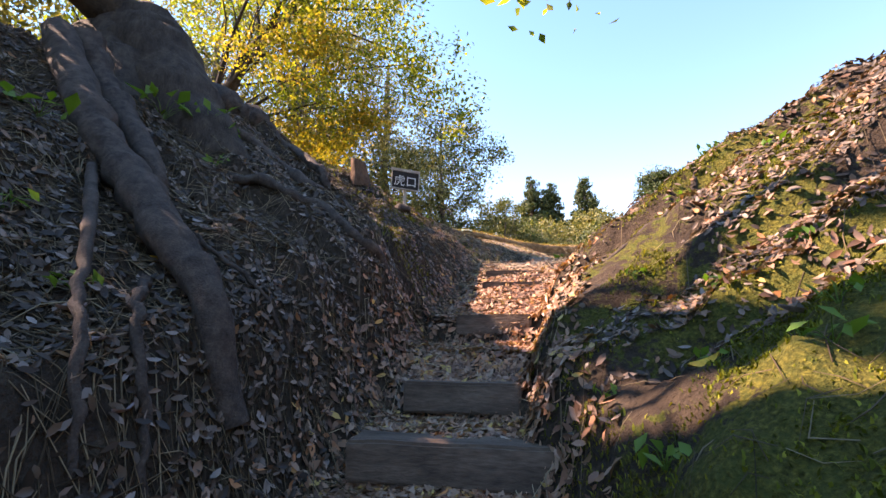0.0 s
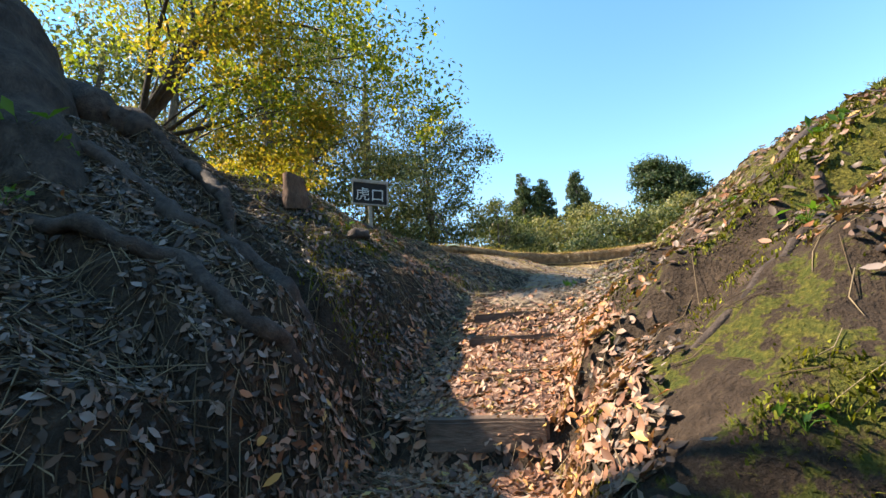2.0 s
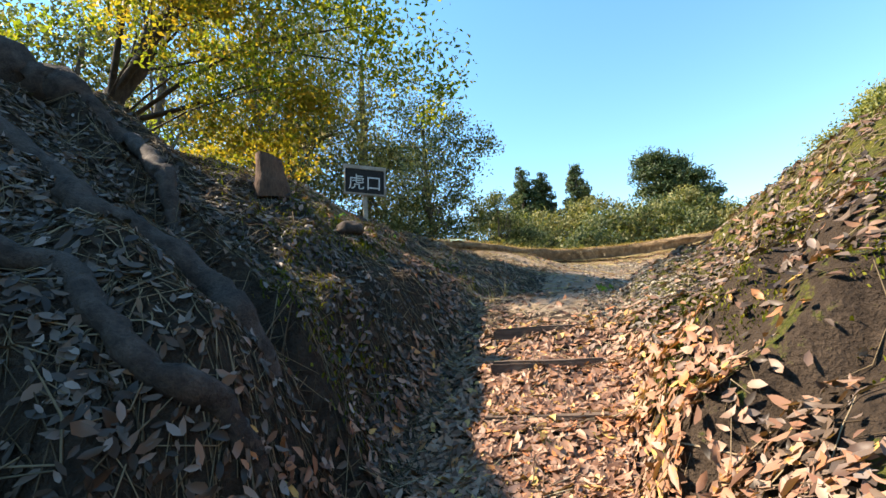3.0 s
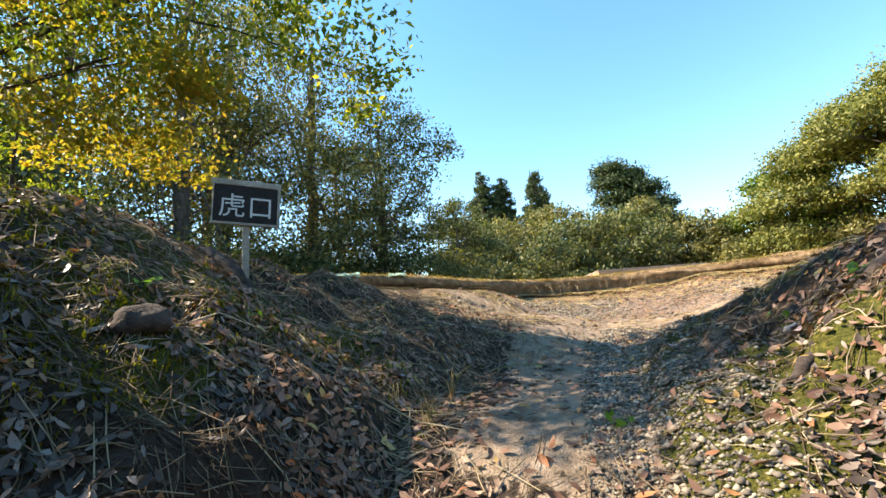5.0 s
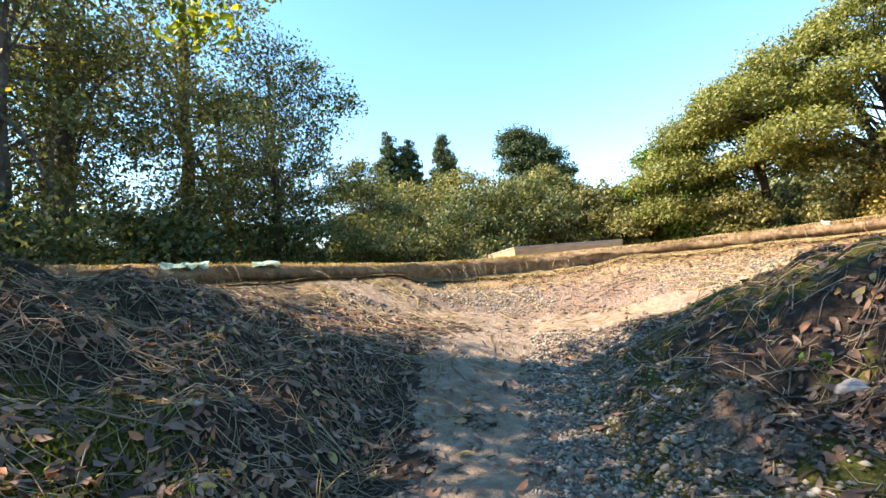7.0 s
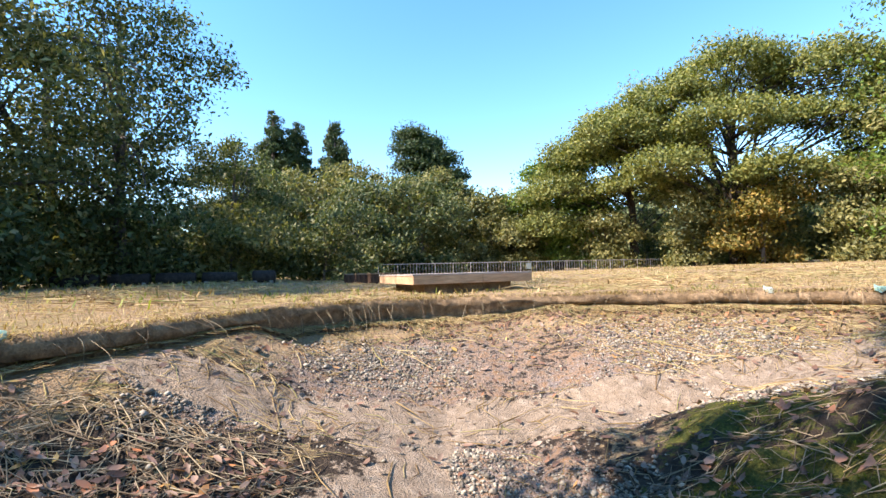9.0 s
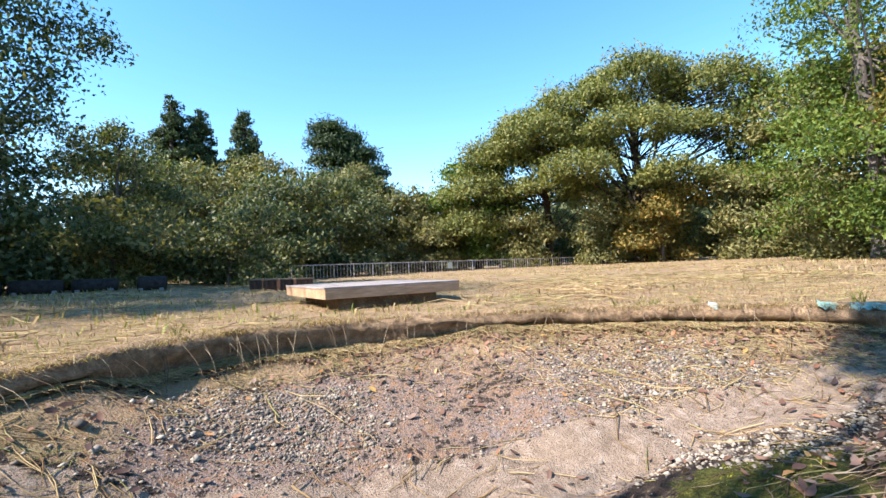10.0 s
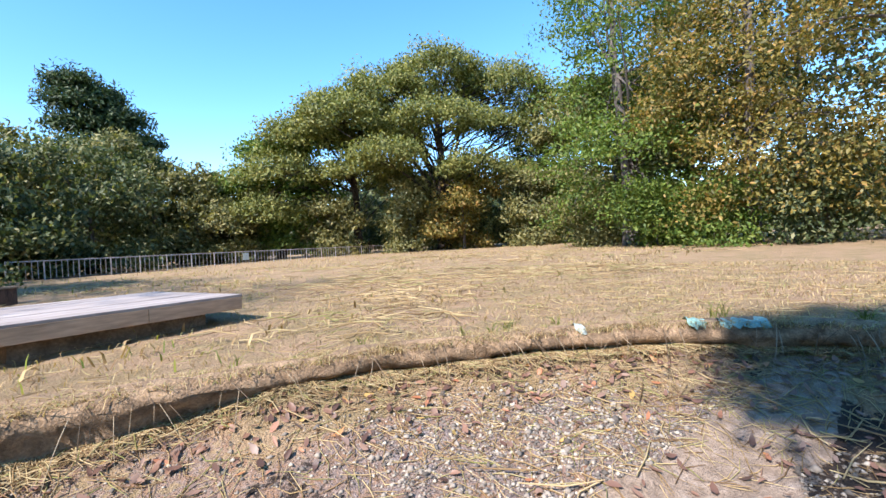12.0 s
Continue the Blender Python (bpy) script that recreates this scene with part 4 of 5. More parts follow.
for k, (x, y, h, w, mat) in enumerate(((25.0, 19.0, 3.2, 1.8, LEAF_BRIGHT), (23.6, 16.2, 2.8, 1.7, LEAF_BRIGHT), (24.0, 12.6, 3.6, 1.9, LEAF_DARK), (28.5, 23.5, 3.4, 2.2, LEAF_OLIVE), (21.0, 8.5, 3.4, 2.0, LEAF_DARK))):
    thicket(x, y, h, w, mat, 110 + k, "leafy shrub at the field's edge", 0.2, 4500)


# ---------------------------------------------------------------- the platform bench
def build_platform():
    a = math.degrees(math.atan2(0.525, 2.38))
    w, d = 2.44, 2.22
    ox = Vector((2.0, 16.06, 0))
    m = Matrix.Translation((ox.x, ox.y, FIELD - 0.03)) @ pose(0, 0, 0, 0, 0, a)
    pf = thing("platform_bench", m, "low broad wooden platform bench on a plinth in dry grass", "bench")
    z0, z1 = 0.195, 0.375
    bm = bmesh.new()
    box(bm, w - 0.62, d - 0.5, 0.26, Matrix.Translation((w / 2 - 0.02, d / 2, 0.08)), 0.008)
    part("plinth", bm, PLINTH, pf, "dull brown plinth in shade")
    for k, (x0, x1) in enumerate(((0.0, 1.36), (1.364, w))):
        bm = bmesh.new()
        box(bm, x1 - x0, 0.035, z1 - z0 - 0.03, Matrix.Translation(((x0 + x1) / 2, 0.0175, (z0 + z1 - 0.03) / 2)), 0.004)
        part("front_board", bm, PLANK, pf, "tan fascia board")
        bm = bmesh.new()
        box(bm, x1 - x0, 0.035, z1 - z0 - 0.03, Matrix.Translation(((x0 + x1) / 2, d - 0.0175, (z0 + z1 - 0.03) / 2)), 0.004)
        part("back_board", bm, PLANK, pf, "tan fascia board")
    for x in (0.0175, w - 0.0175):
        bm = bmesh.new()
        box(bm, 0.035, d - 0.076, z1 - z0 - 0.03, Matrix.Translation((x, d / 2, (z0 + z1 - 0.03) / 2)), 0.004)
        part("side_board", bm, PLANK, pf, "tan fascia board")
    n = 12
    for k in range(n):
        bm = bmesh.new()
        box(bm, w + 0.02, d / n - 0.006, 0.03, Matrix.Translation((w / 2, (k + 0.5) * d / n, z1 - 0.013 + RNG.normal(0, 0.0012))), 0.004)
        part("top_plank", bm, PLANK_TOP, pf, "sun-bleached top plank")
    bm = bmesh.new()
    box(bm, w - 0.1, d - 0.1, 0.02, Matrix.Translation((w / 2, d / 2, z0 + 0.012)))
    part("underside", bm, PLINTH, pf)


build_platform()


# ---------------------------------------------------------------- fences
def build_fence():
    a, b = Vector((2.6, 42.5)), Vector((29.2, 46.0))
    way, n = (b - a), 18
    step = way.length / n
    ang = math.degrees(math.atan2(way.y, way.x))
    for k in range(n):
        p = a + way * (k / n)
        z = FIELD - 0.04
        fn = thing("steel_fence", pose(p.x, p.y, z, 0, 0, ang), "brown painted steel railing panel at the field's far edge", "fence", "railing panels")
        bm = bmesh.new()
        box(bm, 0.06, 0.06, 1.16, Matrix.Translation((0, 0, 0.54)), 0.008)
        part("post", bm, FENCE, fn)
        for h, t, nm in ((1.08, 0.06, "top_rail"), (0.12, 0.05, "bottom_rail")):
            bm = bmesh.new()
            box(bm, step - 0.07, 0.04, t, Matrix.Translation((step / 2, 0, h)), 0.006)
            part(nm, bm, FENCE if h > 1 else FENCE_DARK, fn)
        for q in range(1, 6):
            bm = bmesh.new()
            box(bm, 0.028, 0.022, 0.93, Matrix.Translation((q * step / 6, 0, 0.60)), 0.003)
            part("baluster", bm, FENCE, fn)
        if k == 8:
            bm = bmesh.new()
            box(bm, 0.42, 0.02, 0.5, Matrix.Translation((step / 2, -0.045, 0.72)), 0.004)
            part("fence_plate", bm, WHITE_BAG, fn, "small pale plate hung on the railing")


build_fence()


def build_rail_fence():
    a, b = Vector((39.0, 35.0)), Vector((45.5, 22.0))
    way, n = b - a, 5
    step = way.length / n
    ang = math.degrees(math.atan2(way.y, way.x))
    for k in range(n):
        p = a + way * (k / n)
        fn = thing("rail_fence", pose(p.x, p.y, base_z(p.x, p.y) - 0.05, 0, 0, ang), "old wooden post and rail fence under the trees", "fence", "wooden rail panels")
        v, f = tube_arrays([(0, 0, -0.2), (0, 0, 0.6), (0, 0, 1.25), (0, 0, 1.28)], [0.09, 0.085, 0.08, 0.01], 8, 0.04)
        part_np("post", v, f, BARK_GREY, fn, shade=True)
        for h in (0.55, 1.05):
            v, f = tube_arrays([(0.05, 0, h), (step / 2, 0, h - 0.03), (step - 0.05, 0, h)], [0.05, 0.055, 0.05], 8, 0.05)
            part_np("rail", v, f, BARK_GREY, fn, shade=True)


build_rail_fence()


# ---------------------------------------------------------------- dark log seats along the shaded west side
def build_log_seat(x, y, w, h, turn, label):
    s = thing("log_seat", pose(x, y, base_z(x, y) - 0.03, 0, 0, turn), label, "log seat", "log seats by the wood")
    pts = [(-w / 2 - 0.003, 0, h / 2), (-w / 2, 0, h / 2), (-w * 0.2, 0, h / 2), (w * 0.2, 0, h / 2), (w / 2, 0, h / 2), (w / 2 + 0.003, 0, h / 2)]
    v, f = tube_arrays(pts, [0.02, h / 2, h / 2 * 1.03, h / 2, h / 2 * 0.98, 0.02], 12, 0.03)
    part_np("log", v, f, OLDWOOD, s, shade=True)
    for t in (-0.38, 0.38):
        bm = bmesh.new()
        box(bm, 0.14, h * 0.9, 0.16, Matrix.Translation((t * w, 0, 0.05)), 0.015, 0.003)
        part("block", bm, STONE, s, "grey bearer block")


for x, y, w, h, t in ((-9.6, 28.0, 1.5, 0.5, 10), (-7.9, 28.4, 1.4, 0.5, 8), (-6.3, 28.7, 1.4, 0.5, 6), (-4.7, 29.0, 1.3, 0.48, 4), (-2.8, 28.4, 0.85, 0.55, 0)):
    build_log_seat(x, y, w, h, t, "dark weathered log seat in the shade of the wood" if w > 1 else "short dark log block standing apart in the shade")


def build_block_seat(x, y, w, h, turn):
    s = thing("block_seat", pose(x, y, base_z(x, y) - 0.03, 0, 0, turn), "squared brown timber block seat standing on the grass", "block seat", "timber block seats")
    bm = bmesh.new()
    box(bm, w, w * 0.8, h, Matrix.Translation((0, 0, h / 2)), 0.018, 0.004)
    part("block", bm, STUMP, s)
    bm = bmesh.new()
    box(bm, w + 0.04, w * 0.8 + 0.04, 0.05, Matrix.Translation((0, 0, h + 0.022)), 0.012, 0.002)
    part("top_slab", bm, PLINTH, s, "paler weathered top")


for x, y, t in ((0.83, 26.6, 12), (1.24, 26.0, 8), (1.74, 25.4, 15), (2.23, 24.7, 10)):
    build_block_seat(x, y, 0.54, 0.38, t)


# ---------------------------------------------------------------- sheeting on the turf edge
def build_sheet(s0, s1, mat, name, label, category):
    """A crumpled strip lying over the turf edge between two of its points."""
    i = np.arange(s0, s1)
    rows = []
    for o, dz in ((-0.17, 0.03), (-0.1, 0.055), (-0.02, 0.066), (0.05, 0.06), (0.09, 0.045), (0.115, 0.015)):
        j = RNG.normal(0, 0.012, (len(i), 2))
        end = np.sin(np.linspace(0.25, math.pi - 0.25, len(i)))
        o2 = o * (0.7 + 0.3 * end) + j[:, 0]
        rows.append(np.stack([EDGE[i, 0] + o2 * EDGE_OUT[i, 0], EDGE[i, 1] + o2 * EDGE_OUT[i, 1], EDGE_TOP[i] + dz + j[:, 1] + 0.01], 1))
    v = np.stack(rows, 1)
    n, k = v.shape[:2]
    a, b = np.meshgrid(np.arange(n - 1), np.arange(k - 1), indexing="ij")
    q = a * k + b
    f = np.stack([q, q + k, q + k + 1, q + 1], -1).reshape(-1, 4)
    v = v.reshape(-1, 3)
    o = v.mean(0)
    tagged(new(name, mesh_from(name, v - o, f, mat, True)), label, category).location = o


def edge_index(x, y):
    return int(((EDGE[:, 0] - x) ** 2 + (EDGE[:, 1] - y) ** 2).argmin())


k0 = edge_index(6.36, 12.0)
build_sheet(k0 - 2, k0 + 4, TARP, "crumpled_sheet", "crumpled teal plastic sheet lying on the turf edge", "plastic sheet")
build_sheet(k0 + 6, k0 + 18, TARP, "crumpled_sheet", "faded teal sheeting draped along the turf edge", "plastic sheet")
k1 = edge_index(5.67, 12.68)
build_sheet(k1 - 1, k1 + 3, WHITE_BAG, "white_bag", "pale crumpled bag half sunk in the turf edge", "bag")
k2 = edge_index(-1.0, 11.4)
build_sheet(k2 - 6, k2 + 1, TARP, "crumpled_sheet", "torn teal sheeting caught on the turf edge", "plastic sheet")
build_sheet(k2 - 24, k2 - 14, TARP, "crumpled_sheet", "torn teal sheeting caught on the turf edge", "plastic sheet")


# ---------------------------------------------------------------- litter, strands, gravel, moss and grass
def scatter(n, x0, x1, y0, y1, keep):
    x, y = RNG.uniform(x0, x1, n), RNG.uniform(y0, y1, n)
    ok = RNG.uniform(0, 1, n) < keep(x, y)
    return x[ok], y[ok]


def litter_leaves(name, x, y, size, mat, label, lift=0.012, lay=0.55):
    """Curled dead leaves, four faces each, lying on the ground."""
    z, nrm = slope_at(x, y)
    n = len(x)
    nrm = nrm + RNG.normal(0, lay * 0.5, (n, 3))
    nrm /= np.linalg.norm(nrm, axis=1)[:, None]
    way = np.cross(nrm, RNG.normal(0, 1, (n, 3)))
    way /= np.linalg.norm(way, axis=1)[:, None]
    side = np.cross(nrm, way)
    s = (size * RNG.uniform(0.55, 1.35, n))[:, None]
    wd = s * RNG.uniform(0.28, 0.48, n)[:, None] * 0.5
    curl = s * RNG.uniform(-0.10, 0.22, n)[:, None]
    c = np.stack([x, y, z], 1) + nrm * (lift + 0.015 * RNG.uniform(0, 1, (n, 1)))
    a, b = c - way * s * 0.5 + nrm * curl, c + way * s * 0.52 + nrm * curl * 1.2
    k1, k2 = c - way * s * 0.2, c + way * s * 0.18
    lift_side = nrm * s * RNG.uniform(0.0, 0.14, (n, 1))
    l1, r1 = k1 + side * wd + lift_side, k1 - side * wd + lift_side * RNG.uniform(0, 1, (n, 1))
    l2, r2 = k2 + side * wd * 0.9 + lift_side, k2 - side * wd * 0.9 + lift_side * RNG.uniform(0, 1, (n, 1))
    v = np.stack([a, l1, l2, b, r2, r1, c], 1).reshape(-1, 3)
    k = np.arange(n)[:, None] * 7
    f = np.concatenate([k + [[6, q, (q + 1) % 6]] for q in range(6)])
    return tagged(new(name, mesh_from(name, v, f, mat)), label, "leaves", kind="stuff")


def strands(name, x, y, length, radius, mat, label, lift=0.02, up=0.12, category="twigs"):
    """Thin bent strands, three-sided, lying loosely on the ground."""
    n = len(x)
    ang, bend = RNG.uniform(0, 2 * math.pi, n), RNG.normal(0, 0.5, n)
    L = length * RNG.uniform(0.35, 1.4, n)
    ts = np.array([-0.5, 0.02, 0.5])
    px = x[:, None] + L[:, None] * (ts * np.cos(ang)[:, None] + bend[:, None] * (ts**2) * -np.sin(ang)[:, None])
    py = y[:, None] + L[:, None] * (ts * np.sin(ang)[:, None] + bend[:, None] * (ts**2) * np.cos(ang)[:, None])
    pz = land(px, py) + lift + L[:, None] * up * RNG.uniform(-0.15, 1, (n, 3)) * RNG.uniform(0, 1, (n, 1))
    p = np.stack([px, py, pz], -1)
    side = np.stack([-np.sin(ang), np.cos(ang), 0 * ang], -1)[:, None]
    r = (radius * RNG.uniform(0.6, 1.4, n))[:, None, None] * np.array([0.8, 1, 0.45])[None, :, None]
    upv = np.array([0, 0, 1.0])
    ring = np.stack([p + side * r, p - side * r, p + upv * r * 1.5], 2)
    v = ring.reshape(-1, 3)
    base = np.arange(n)[:, None, None] * 9 + np.arange(2)[None, :, None] * 3
    j = np.arange(3)
    q = np.stack([base + j, base + (j + 1) % 3, base + 3 + (j + 1) % 3, base + 3 + j], -1).reshape(-1, 4)
    return tagged(new(name, mesh_from(name, v, q, mat)), label, category, kind="stuff")


def blades(name, x, y, height, width, mat, label, lean=0.5, z=None, category="grass"):
    """Tapered grass blades, two bent pieces each."""
    n = len(x)
    z = land(x, y) if z is None else z
    ang = RNG.uniform(0, 2 * math.pi, n)
    h = height * RNG.uniform(0.4, 1.4, n)
    ln = lean * RNG.uniform(0.2, 1.6, n)
    d = np.stack([np.cos(ang), np.sin(ang)], -1)
    s = np.stack([-np.sin(ang), np.cos(ang)], -1) * (width * RNG.uniform(0.6, 1.3, n))[:, None]
    base = np.stack([x, y, z - 0.01], -1)
    mid = base + np.concatenate([d * (h * ln * 0.35)[:, None], (h * 0.6)[:, None]], 1)
    tip = base + np.concatenate([d * (h * ln)[:, None], (h * (1.0 - 0.25 * np.minimum(ln, 2)))[:, None]], 1)
    s3 = np.concatenate([s, np.zeros((n, 1))], 1)
    v = np.stack([base - s3, base + s3, mid + s3 * 0.8, mid - s3 * 0.8, tip], 1).reshape(-1, 3)
    k = np.arange(n)[:, None] * 5
    f = np.concatenate([k + [[0, 1, 2]], k + [[0, 2, 3]], k + [[3, 2, 4]]])
    return tagged(new(name, mesh_from(name, v, f, mat)), label, category, kind="stuff")


def pebbles(name, x, y, size, mat, label):
    """Little uneven stones, eight faces each."""
    n = len(x)
    z = land(x, y)
    s = size * RNG.lognormal(0, 0.35, n)
    o = np.array([[1, 0, 0], [-1, 0, 0], [0, 1, 0], [0, -1, 0], [0, 0, 1], [0, 0, -1]], float)
    a = RNG.uniform(0, 2 * math.pi, n)
    rot = np.stack([np.stack([np.cos(a), -np.sin(a), 0 * a], -1), np.stack([np.sin(a), np.cos(a), 0 * a], -1), np.stack([0 * a, 0 * a, 1 + 0 * a], -1)], 1)
    sh = o[None] * (s[:, None, None] * RNG.uniform(0.6, 1.2, (n, 6, 1))) * np.array([1, 0.75, 0.55])
    v = np.einsum("nij,nkj->nki", rot, sh) + np.stack([x, y, z + s * 0.2], -1)[:, None]
    t = np.array([[0, 2, 4], [2, 1, 4], [1, 3, 4], [3, 0, 4], [2, 0, 5], [1, 2, 5], [3, 1, 5], [0, 3, 5]])
    f = (np.arange(n)[:, None, None] * 6 + t[None]).reshape(-1, 3)
    return tagged(new(name, mesh_from(name, v.reshape(-1, 3), f, mat)), label, "pebbles", kind="stuff")


def u_of(x, y):
    return x - centre(y)


# dead leaves: thick on the steps, thinner on the banks
x, y = scatter(52000, 0.2, 2.6, 0.3, 7.4, lambda x, y: np.clip(1.55 - np.abs(u_of(x, y)) * 1.75, 0, 1) * smooth(7.4 - y, 0, 1.2))
litter_leaves("path_leaf_litter", x, y, 0.075, PATH_LITTER, "brown and russet dead leaves over the steps")
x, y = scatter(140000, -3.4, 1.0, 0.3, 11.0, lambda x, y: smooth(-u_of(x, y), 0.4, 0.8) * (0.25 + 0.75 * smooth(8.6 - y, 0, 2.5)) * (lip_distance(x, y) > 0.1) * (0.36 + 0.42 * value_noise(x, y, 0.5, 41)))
# below about y 7 the bank's shade is painted into the leaf tone
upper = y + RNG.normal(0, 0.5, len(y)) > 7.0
litter_leaves("bank_leaf_litter", x[~upper], y[~upper], 0.056, SHADE_LITTER, "dull dead leaves toned dark for the shade on the earth bank")
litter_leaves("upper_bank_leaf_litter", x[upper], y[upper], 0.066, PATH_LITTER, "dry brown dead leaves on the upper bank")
x, y = scatter(5000, -1.6, 4.6, 6.8, 10.8, lambda x, y: (np.abs(u_of(x, y)) > 0.25) * (0.75 - 0.45 * (u_of(x, y) > 0)) * (lip_distance(x, y) > 0.2))
litter_leaves("slope_leaf_litter", x, y, 0.062, LITTER, "curled dry leaves strewn over the slopes")
x, y = scatter(80000, 1.5, 5.5, 0.3, 9.5, lambda x, y: smooth(u_of(x, y), 0.4, 0.8) * smooth(9.5 - y, 0, 2.0) * np.clip(0.32 + 0.8 * value_noise(x, y, 0.6, 42) - 0.25 * smooth(3.2 - y, 0, 1.0), 0, 1))
# about two leaves in three take the darker tone
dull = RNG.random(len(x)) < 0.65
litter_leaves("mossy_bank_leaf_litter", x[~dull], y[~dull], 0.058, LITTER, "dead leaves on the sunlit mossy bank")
litter_leaves("mossy_bank_dark_litter", x[dull], y[dull], 0.055, SHADE_LITTER, "dark dead leaves mixed in on the mossy bank")
x, y = scatter(4200, -1.6, 6.6, 7.0, 13.8, lambda x, y: (0.2 + 0.75 * smooth(11.5 - y, 0, 2) + 0.3 * smooth(x, 4, 5)) * (lip_distance(x, y) > 0.1))
litter_leaves("hollow_leaf_litter", x, y, 0.075, LITTER, "scattered dead leaves in the hollow")
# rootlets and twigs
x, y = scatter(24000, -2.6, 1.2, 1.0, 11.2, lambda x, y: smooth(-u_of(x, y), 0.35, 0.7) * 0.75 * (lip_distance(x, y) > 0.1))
# lower rootlets use the strands darkened for shade, upper ones the plain strands
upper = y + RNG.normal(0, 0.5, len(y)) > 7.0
strands("bank_rootlets", x[~upper], y[~upper], 0.30, 0.0030, SHADE_STRANDS, "tangled dry rootlets and stems on the bank", 0.012, 0.07)
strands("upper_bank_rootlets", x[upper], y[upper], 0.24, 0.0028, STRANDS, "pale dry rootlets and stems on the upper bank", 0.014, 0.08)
x, y = scatter(300, -0.8, 1.4, 6.6, 10.2, lambda x, y: smooth(-u_of(x, y), 0.3, 0.6) * np.clip(0.3 + value_noise(x, y, 0.5, 49), 0, 0.9) * (lip_distance(x, y) > 0.3))
strands("long_dry_stems", x, y, 0.42, 0.0045, STRANDS, "long bleached stems lying down the bank", 0.02, 0.14)
x, y = scatter(2600, 1.9, 4.4, 6.6, 10.6, lambda x, y: smooth(u_of(x, y), 0.2, 0.5) * 0.6)
strands("slope_stems", x, y, 0.20, 0.0028, STRANDS, "dry stems on the gravelly slope", 0.012, 0.07)
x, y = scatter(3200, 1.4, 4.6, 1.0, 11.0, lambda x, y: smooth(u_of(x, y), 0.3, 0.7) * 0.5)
strands("mossy_bank_twigs", x, y, 0.17, 0.0022, SHADE_STRANDS, "fine twigs and stems on the mossy bank", 0.01, 0.06)
x, y = scatter(1500, 0.2, 2.2, 2.0, 7.6, lambda x, y: 0.6 * (np.abs(u_of(x, y)) < 0.7))
strands("step_twigs", x, y, 0.26, 0.0028, STRANDS, "dry stems fallen on the steps")
x, y = scatter(26000, -1.2, 6.9, 9.6, 14.3, lambda x, y: (lip_distance(x, y) > 0.05) * np.clip(1.0 - 0.55 * lip_distance(x, y) + 0.5 * value_noise(x, y, 0.5, 43), 0.07, 1) * 0.8 * (0.35 + 0.65 * smooth(x, 3.4, 4.6)))
strands("hollow_straw", x, y, 0.20, 0.0026, STRAW, "dry straw over the gravelly hollow", 0.006, 0.05, "straw")
# gravel
x, y = scatter(60000, -1.0, 6.8, 7.6, 14.0, lambda x, y: covers(x, y)[..., 2] * 1.1 * (covers(x, y)[..., 1] < 0.45))
pebbles("gravel", x, y, 0.012, PEBBLE, "small grey stones pressed into the earth")
x, y = scatter(900, -0.6, 5.5, 7.0, 13.5, lambda x, y: 0.3 * (lip_distance(x, y) > 0.2))
pebbles("slope_gravel_patch", *scatter(34000, 1.2, 3.6, 6.9, 10.6, lambda x, y: smooth(u_of(x, y), 0.2, 0.45) * smooth(1.35 - u_of(x, y), 0, 0.5) * 0.9), 0.014, PEBBLE, "grey gravel washed beside the path")
pebbles("hollow_gravel", *scatter(26000, -0.4, 5.6, 10.4, 13.4, lambda x, y: (lip_distance(x, y) > 0.35) * np.clip(0.25 + 1.6 * value_noise(x, y, 0.8, 50), 0, 1) * (covers(x, y)[..., 1] < 0.5)), 0.016, PEBBLE, "rounded grey gravel in the hollow")
pebbles("stones", x, y, 0.026, PEBBLE, "loose small stones on the path")
# moss
x, y = scatter(90000, -2.4, 5.2, 1.0, 11.3, lambda x, y: np.clip((covers(x, y)[..., 0] - 0.30) * 2.6, 0, 1))
blades("moss", x, y, 0.022, 0.0045, MOSS, "yellow-green moss cushions on the banks", 0.8, category="moss")
x, y = scatter(46000, -2.4, 0.9, 5.0, 9.4, lambda x, y: smooth(-u_of(x, y), 0.55, 0.9) * (lip_distance(x, y) > 0.25) * np.clip(value_noise(x, y, 0.55, 48) * 2.0 + 0.35, 0, 1))
blades("bank_moss", x, y, 0.042, 0.006, MOSS, "bright green moss over the upper bank", 0.8, category="moss")
x, y = scatter(120000, 1.5, 3.8, 1.6, 7.0, lambda x, y: smooth(u_of(x, y), 0.42, 0.6) * np.clip(0.25 + 1.3 * value_noise(x, y, 0.4, 54) + 0.5 * value_noise(x, y, 0.13, 55), 0, 1))
blades("cushion_moss", x, y, 0.026, 0.0045, MOSS, "thick yellow-green moss cushions low on the bank", 0.9, category="moss")
# field grass
x, y = scatter(70000, -6.0, 14.0, 10.2, 24.0, lambda x, y: (lip_distance(x, y) < -0.02) * np.exp(-0.12 * np.maximum(0, y - 13)) * (0.75 + 0.4 * value_noise(x, y, 0.7, 44)))
blades("dry_field_grass", x, y, 0.075, 0.0035, STRAW, "short dry yellow grass on the field", 1.4)
x, y = scatter(60000, -20, 36.0, 15.0, 52.0, lambda x, y: (lip_distance(x, y) < -0.02) * np.clip(0.25 + 0.5 * value_noise(x, y, 2.2, 45), 0, 1) * np.exp(-0.03 * (y - 15)))
blades("far_field_grass", x, y, 0.14, 0.012, STRAW, "tufts of dry grass across the field", 1.2)
x, y = scatter(16000, -14, 30.0, 12.5, 48.0, lambda x, y: (lip_distance(x, y) < -0.02) * np.clip(value_noise(x, y, 3.0, 46) + 0.5 * smooth(-x, 0, 5) - 0.1, 0, 1))
